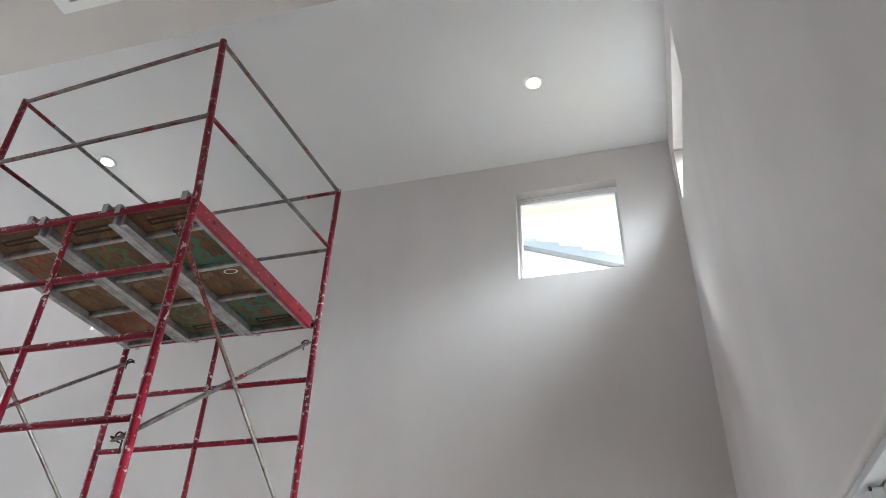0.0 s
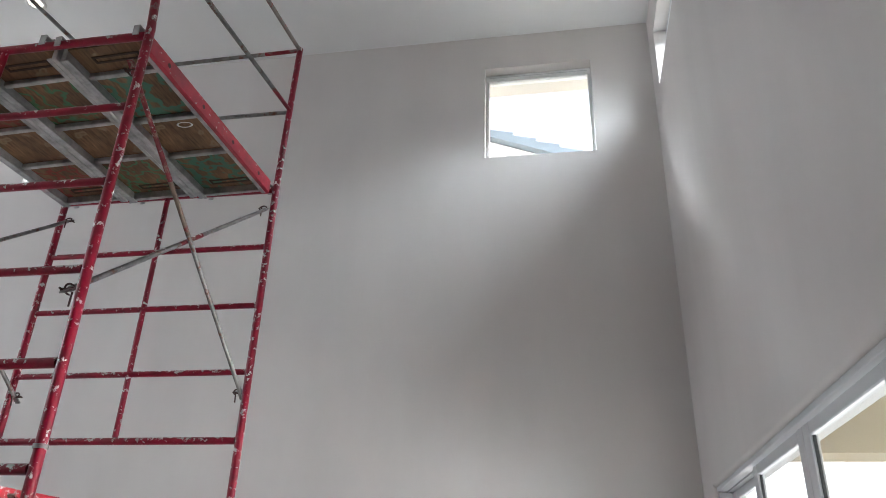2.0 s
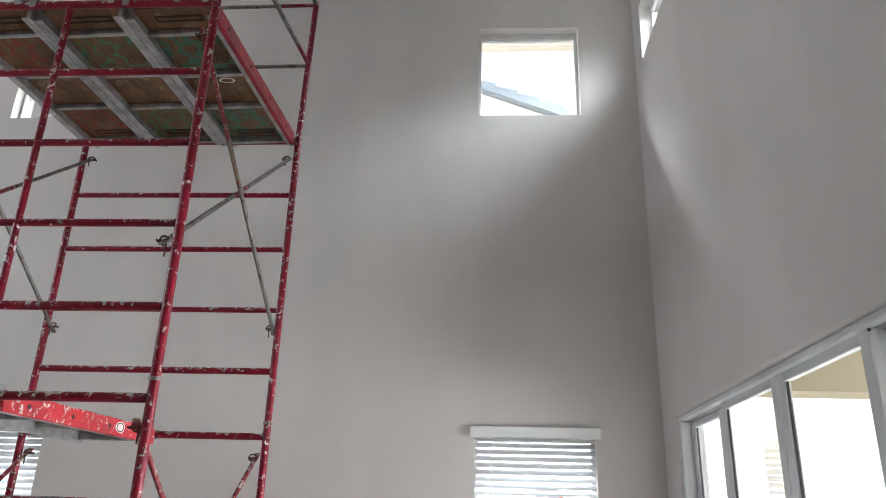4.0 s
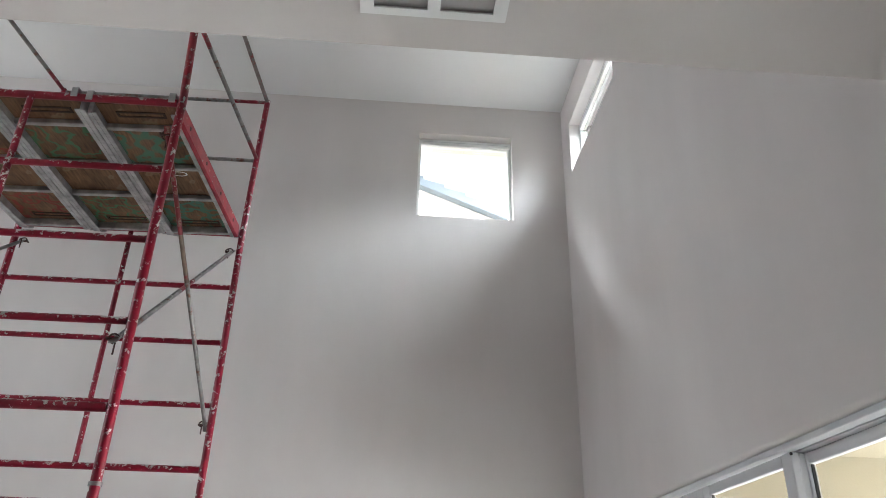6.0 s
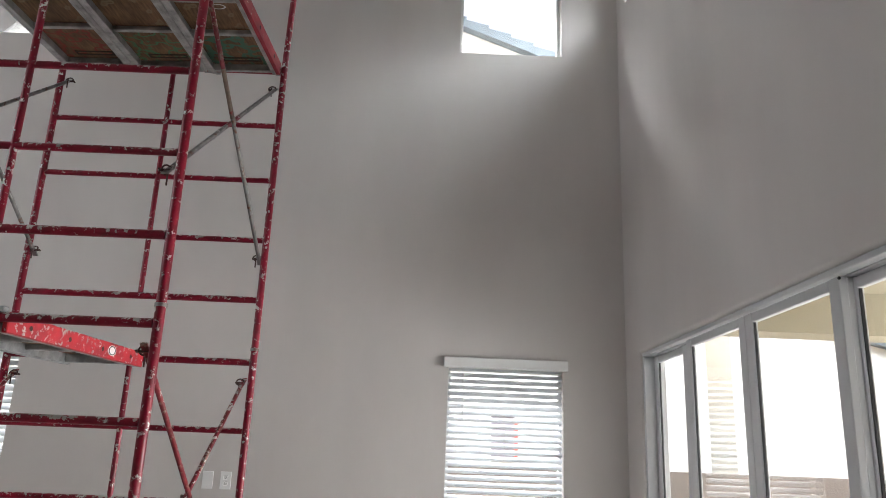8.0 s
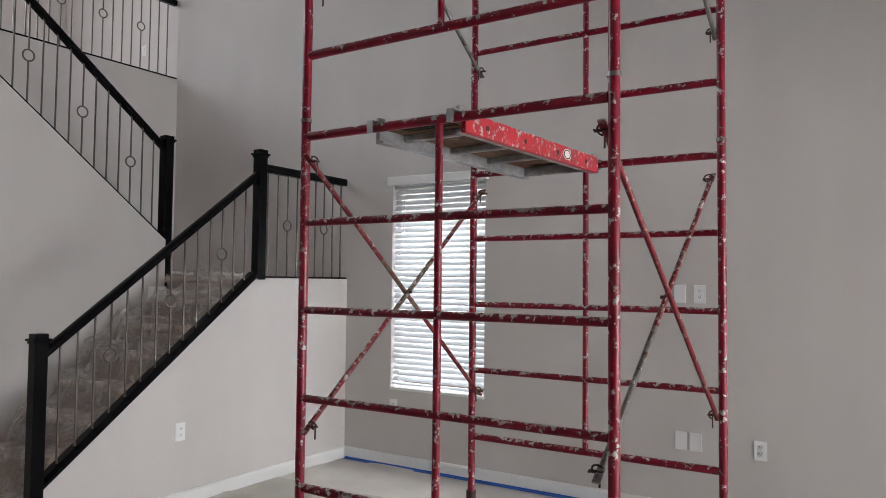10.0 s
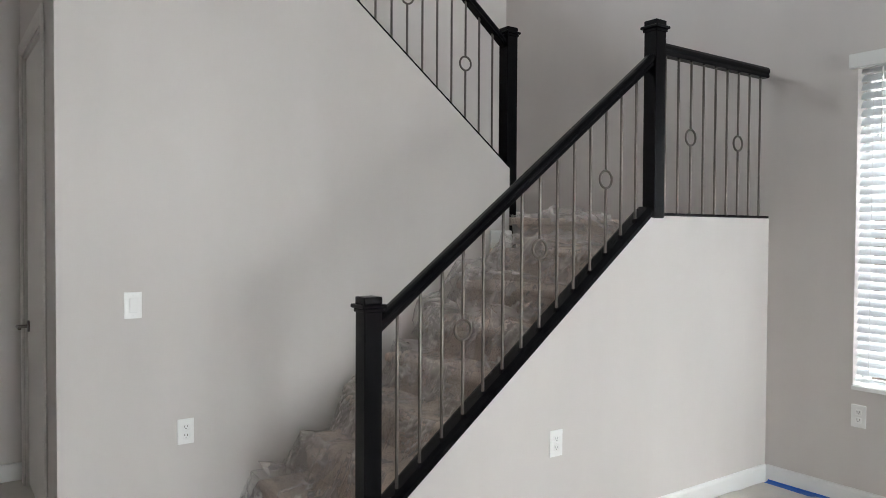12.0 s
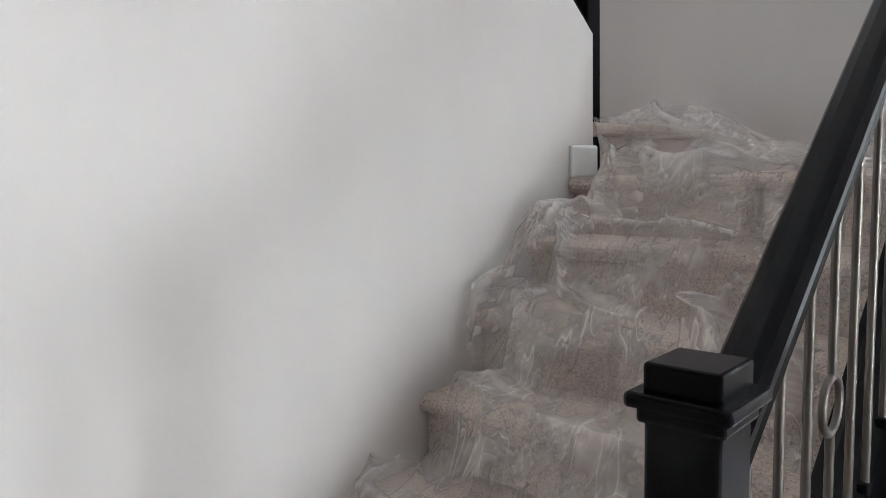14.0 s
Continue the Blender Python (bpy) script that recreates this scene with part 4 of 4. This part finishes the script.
# ---- plates on the walls ----
def plate(name, label, at, face, kind):
    """A wall plate; face is the way off the wall; kind: 'outlet', 'switch' or 'blank'."""
    pt = thing(name, label, "wall plate", at, "wall plates")
    w, h, t = 0.078, 0.122, 0.006
    turn = {(1, 0): math.pi / 2, (0, -1): 0.0}[face]
    pt.rotation_euler = (0, 0, turn)
    part("cover", boxed(-w / 2, w / 2, -t, -0.0003, -h / 2, h / 2, bev=0.0025, seg=2), PLATE, pt)
    if kind == "outlet":
        for z in (0.021, -0.021):
            f = part("socket", boxed(-0.0165, 0.0165, -t - 0.0015, -t + 0.001, z - 0.0145, z + 0.0145, bev=0.004), PLATE, pt)
            bm = boxed(-0.0075, -0.0050, -t - 0.002, -t - 0.001, z - 0.001, z + 0.008)
            box(bm, 0.0050, 0.0075, -t - 0.002, -t - 0.001, z - 0.001, z + 0.008)
            tube(bm, (0, -t - 0.002, z - 0.007), (0, -t - 0.001, z - 0.007), 0.0026, 8)
            part("slots", bm, DARK, f)
    elif kind == "switch":
        part("surround", boxed(-0.0185, 0.0185, -t - 0.001, -t + 0.001, -0.035, 0.035, bev=0.001), VINYL, pt)
        bm = prism(bmesh.new(), [(-t - 0.0012, -0.032), (-t - 0.007, 0.032), (-t + 0.001, 0.032), (-t + 0.001, -0.032)], "x", -0.016, 0.016)
        part("rocker", bm, PLATE, pt)
    for z in (0.046, -0.046) if kind != "outlet" else (0.0,):
        part("screw", tubed((0, -t - 0.0012, z), (0, -t + 0.001, z), 0.0032, 8), VINYL, pt)
    return pt


plate("wall_switch", "white rocker light switch on the stair wall", (LEFT, 1.966, 1.127), (1, 0), "switch")
plate("wall_outlet", "white double outlet low on the stair wall", (LEFT, 2.203, 0.507), (1, 0), "outlet")
plate("wall_outlet", "white double outlet low on the knee wall", (-5.985, 3.540, 0.507), (1, 0), "outlet")
plate("wall_outlet", "white double outlet on the far wall below the blind", (-5.455, FAR, 0.497), (0, -1), "outlet")
plate("wall_plate", "white cable plate on the far wall", (-3.082, FAR, 1.482), (0, -1), "blank")
plate("wall_outlet", "white outlet high on the far wall", (-2.953, FAR, 1.482), (0, -1), "outlet")
plate("wall_plate", "white cable plate low on the far wall", (-3.078, FAR, 0.511), (0, -1), "blank")
plate("wall_plate", "white cable plate low on the far wall", (-2.984, FAR, 0.511), (0, -1), "blank")
plate("wall_outlet", "white double outlet low on the far wall", (-2.588, FAR, 0.506), (0, -1), "outlet")
plate("wall_plate", "white plate on the upper hall wall", (-8.996, FAR, 4.102), (0, -1), "switch")

# ---- floor covering ----
def paper_sheet(x0, x1, y0, y1, z, mat, seed, label):
    """A strip of floor paper with buckles and a slightly torn edge."""
    bm = bmesh.new()
    nx, ny = 60, 40
    g = {}
    for j in range(ny + 1):
        for i in range(nx + 1):
            x, y = x0 + (x1 - x0) * i / nx, y0 + (y1 - y0) * j / ny
            e = 0.012 * noise.noise(Vector((x * 4, y * 4, seed))) if i in (0, nx) or j in (0, ny) else 0.0
            buckle = max(0.0, ridged(Vector((x * 0.9 + seed, y * 1.4, seed))) - 0.72) * 0.035
            h = z + buckle + 0.002 * (noise.noise(Vector((x * 7, y * 7, seed))) + 1)
            g[i, j] = bm.verts.new((x + e, y + e, h))
    for j in range(ny):
        for i in range(nx):
            bm.faces.new((g[i, j], g[i + 1, j], g[i + 1, j + 1], g[i, j + 1]))
    ob = new("floor_paper", link_mesh("floor_paper", bm, mat, smooth=True))
    return tagged(ob, label, "floor covering", "floor paper strips")


paper_sheet(-5.965, -0.08, 4.38, 5.225, 0.002, PAPER2, 1.0, "pale protective paper strip on the floor along the far wall")
paper_sheet(-5.97, -0.08, 3.55, 4.46, 0.007, PAPER, 2.4, "beige protective paper strip on the floor, slightly buckled")
paper_sheet(-5.95, -0.08, 2.70, 3.66, 0.011, PAPER2, 3.9, "pale protective paper strip on the floor, slightly buckled")
paper_sheet(-7.08, -0.08, 1.75, 2.47, 0.015, PAPER, 5.2, "beige protective paper strip on the floor beside the stairs")
bm = bmesh.new()
n = 120
rows = []
for i in range(n + 1):
    x = -5.955 + 5.85 * i / n
    w = 0.040 + 0.006 * noise.noise(Vector((x * 2.1, 0, 0)))
    rows.append([bm.verts.new((x, FAR - 0.017, 0.020)), bm.verts.new((x, FAR - 0.022, 0.011)), bm.verts.new((x, FAR - 0.022 - w, 0.008 + 0.002 * noise.noise(Vector((x * 5, 1, 0)))))])
for i in range(n):
    for k in range(2):
        bm.faces.new((rows[i][k], rows[i + 1][k], rows[i + 1][k + 1], rows[i][k + 1]))
tagged(new("masking_tape", link_mesh("masking_tape", bm, TAPE)), "blue masking tape along the foot of the baseboard", "tape")
bm = bmesh.new()
r = bmesh.ops.create_grid(bm, x_segments=14, y_segments=4, size=0.5)
for v in bm.verts:
    x, y = v.co.x, v.co.y
    v.co = (-7.09 + y * 0.06, 2.44 + x * 0.16, 0.024 + 0.012 * noise.noise(Vector((x * 5, y * 3, 2))))
tagged(new("masking_tape", link_mesh("masking_tape", bm, TAPE)), "loose end of blue tape beside the first step", "tape")

# ---- outside ----
structure("ground", boxed(-300, 300, -300, 300, -0.32, -0.22), GROUND, "bare dry soil around the house", "ground")
structure("patio", boxed(RIGHT + 0.17, 5.2, -2.0, 5.4, -0.22, -0.04), CONCRETE, "pale concrete patio slab", "patio")
structure("patio_roof", boxed(RIGHT + 0.17, 4.6, -2.0, 5.15, 3.03, 3.3), SHADEDBEIGE, "beige stucco patio ceiling", "patio roof")
structure("patio_beam", boxed(RIGHT + 0.17, 4.6, 5.151, 5.45, 2.705, 3.35), SHADEDBEIGE, "beige stucco beam at the patio's edge", "beam")
structure("patio_beam", boxed(4.3, 4.6, -2.0, 5.15, 2.705, 3.028), SHADEDBEIGE, "beige stucco beam at the patio's edge", "beam")
structure("patio_column", boxed(4.25, 4.65, 5.05, 5.45, -0.04, 2.703, bev=0.01), SHADEDBEIGE, "square beige stucco column", "column")
structure("eave", boxed(WEST, 0.8, FAR + 0.17, FAR + 0.83, 6.235, 6.40), BEIGE, "beige eave over the far wall", "eave")
# Overhang added out of view to keep the sun off the clerestory.
structure("eave", boxed(RIGHT + 0.17, 0.55, 3.0, FAR + 0.168, 6.235, 6.40), BEIGE, "unseen beige eave added to shade the clerestory window", "eave")
structure("garden_wall", boxed(-14, 9, 7.9, 8.1, -0.22, 1.62), BLOCK, "brown block garden wall", "garden wall")

house = thing("neighbour_house", "white stucco neighbouring house with slate-blue roof tiles", "house", (0, 10.6, -0.22))
RK = 0.392
ridge_x, eave_x = -6.5, 2.9
zr = 8.70 + RK * (-0.925 - ridge_x)
zl = 8.70 + RK * (-0.925 - eave_x)
part("wall", prism(bmesh.new(), [(ridge_x - 8, 0), (eave_x - 0.3, 0), (eave_x - 0.3, zl + 0.12), (ridge_x, zr), (ridge_x - 8, zr - RK * 8)], "y", 0.1, 8.0), STUCCO, house)
roof = part("roof", prism(bmesh.new(), [(ridge_x, zr + 0.02), (eave_x, zl + 0.02), (eave_x, zl + 0.09), (ridge_x, zr + 0.09)], "y", 0.30, 8.2), ROOFTILE, house)
bm = bmesh.new()
ang = math.atan(RK)
prism(bm, [(-0.215, -0.095), (0.215, -0.095), (0.215, 0.09), (-0.215, 0.03)], "y", -0.06, 0.18)
bmesh.ops.transform(bm, matrix=Matrix.Rotation(ang, 4, "Y"), verts=bm.verts)
me = link_mesh("rake_tile", bm, ROOFTILE)
k = 0
while ridge_x + 0.2 + 0.377 * k < eave_x:
    x = ridge_x + 0.2 + 0.377 * k
    ob = share("rake_tile", me, roof, (x, 0, zr + RK * (ridge_x - x) + 0.11))
    ob.rotation_euler = (0, random.uniform(-0.01, 0.01), 0)
    k += 1
wing = part("wing_wall", prism(bmesh.new(), [(eave_x + 0.5, 0), (12.0, 0), (12.0, 2.45), (eave_x + 0.5, 4.56)], "y", 1.1, 8.0), STUCCO, house)
WK = 0.245
rf = part("wing_roof", prism(bmesh.new(), [(3.2, 4.60), (12.5, 4.60 - WK * 9.3), (12.5, 4.69 - WK * 9.3), (3.2, 4.69)], "y", 1.05, 8.2), ROOFTILE, house)
bm = prism(bmesh.new(), [(-0.215, -0.09), (0.215, -0.09), (0.215, 0.09), (-0.215, 0.055)], "y", 0.90, 1.06)
bmesh.ops.transform(bm, matrix=Matrix.Rotation(math.atan(WK), 4, "Y"), verts=bm.verts)
me = link_mesh("rake_tile", bm, ROOFTILE)
for k in range(24):
    x = 3.4 + 0.38 * k
    share("rake_tile", me, rf, (x, 0, 4.61 - WK * (x - 3.2)))
win = part("window", boxed(-0.61, -0.27, 0.06, 0.14, 1.86, 2.48), plain("neighbour_glass", (0.22, 0.19, 0.21), 0.3, relief=0), house, "grey window with a dark head and a red edge")
part("head", boxed(-0.62, -0.26, 0.04, 0.099, 2.48, 2.51), DARK, win)
part("shutter", boxed(-0.27, -0.22, 0.05, 0.099, 1.86, 2.42), plain("red_shutter", (0.45, 0.05, 0.03), 0.6, relief=0), win, "narrow red edge board")
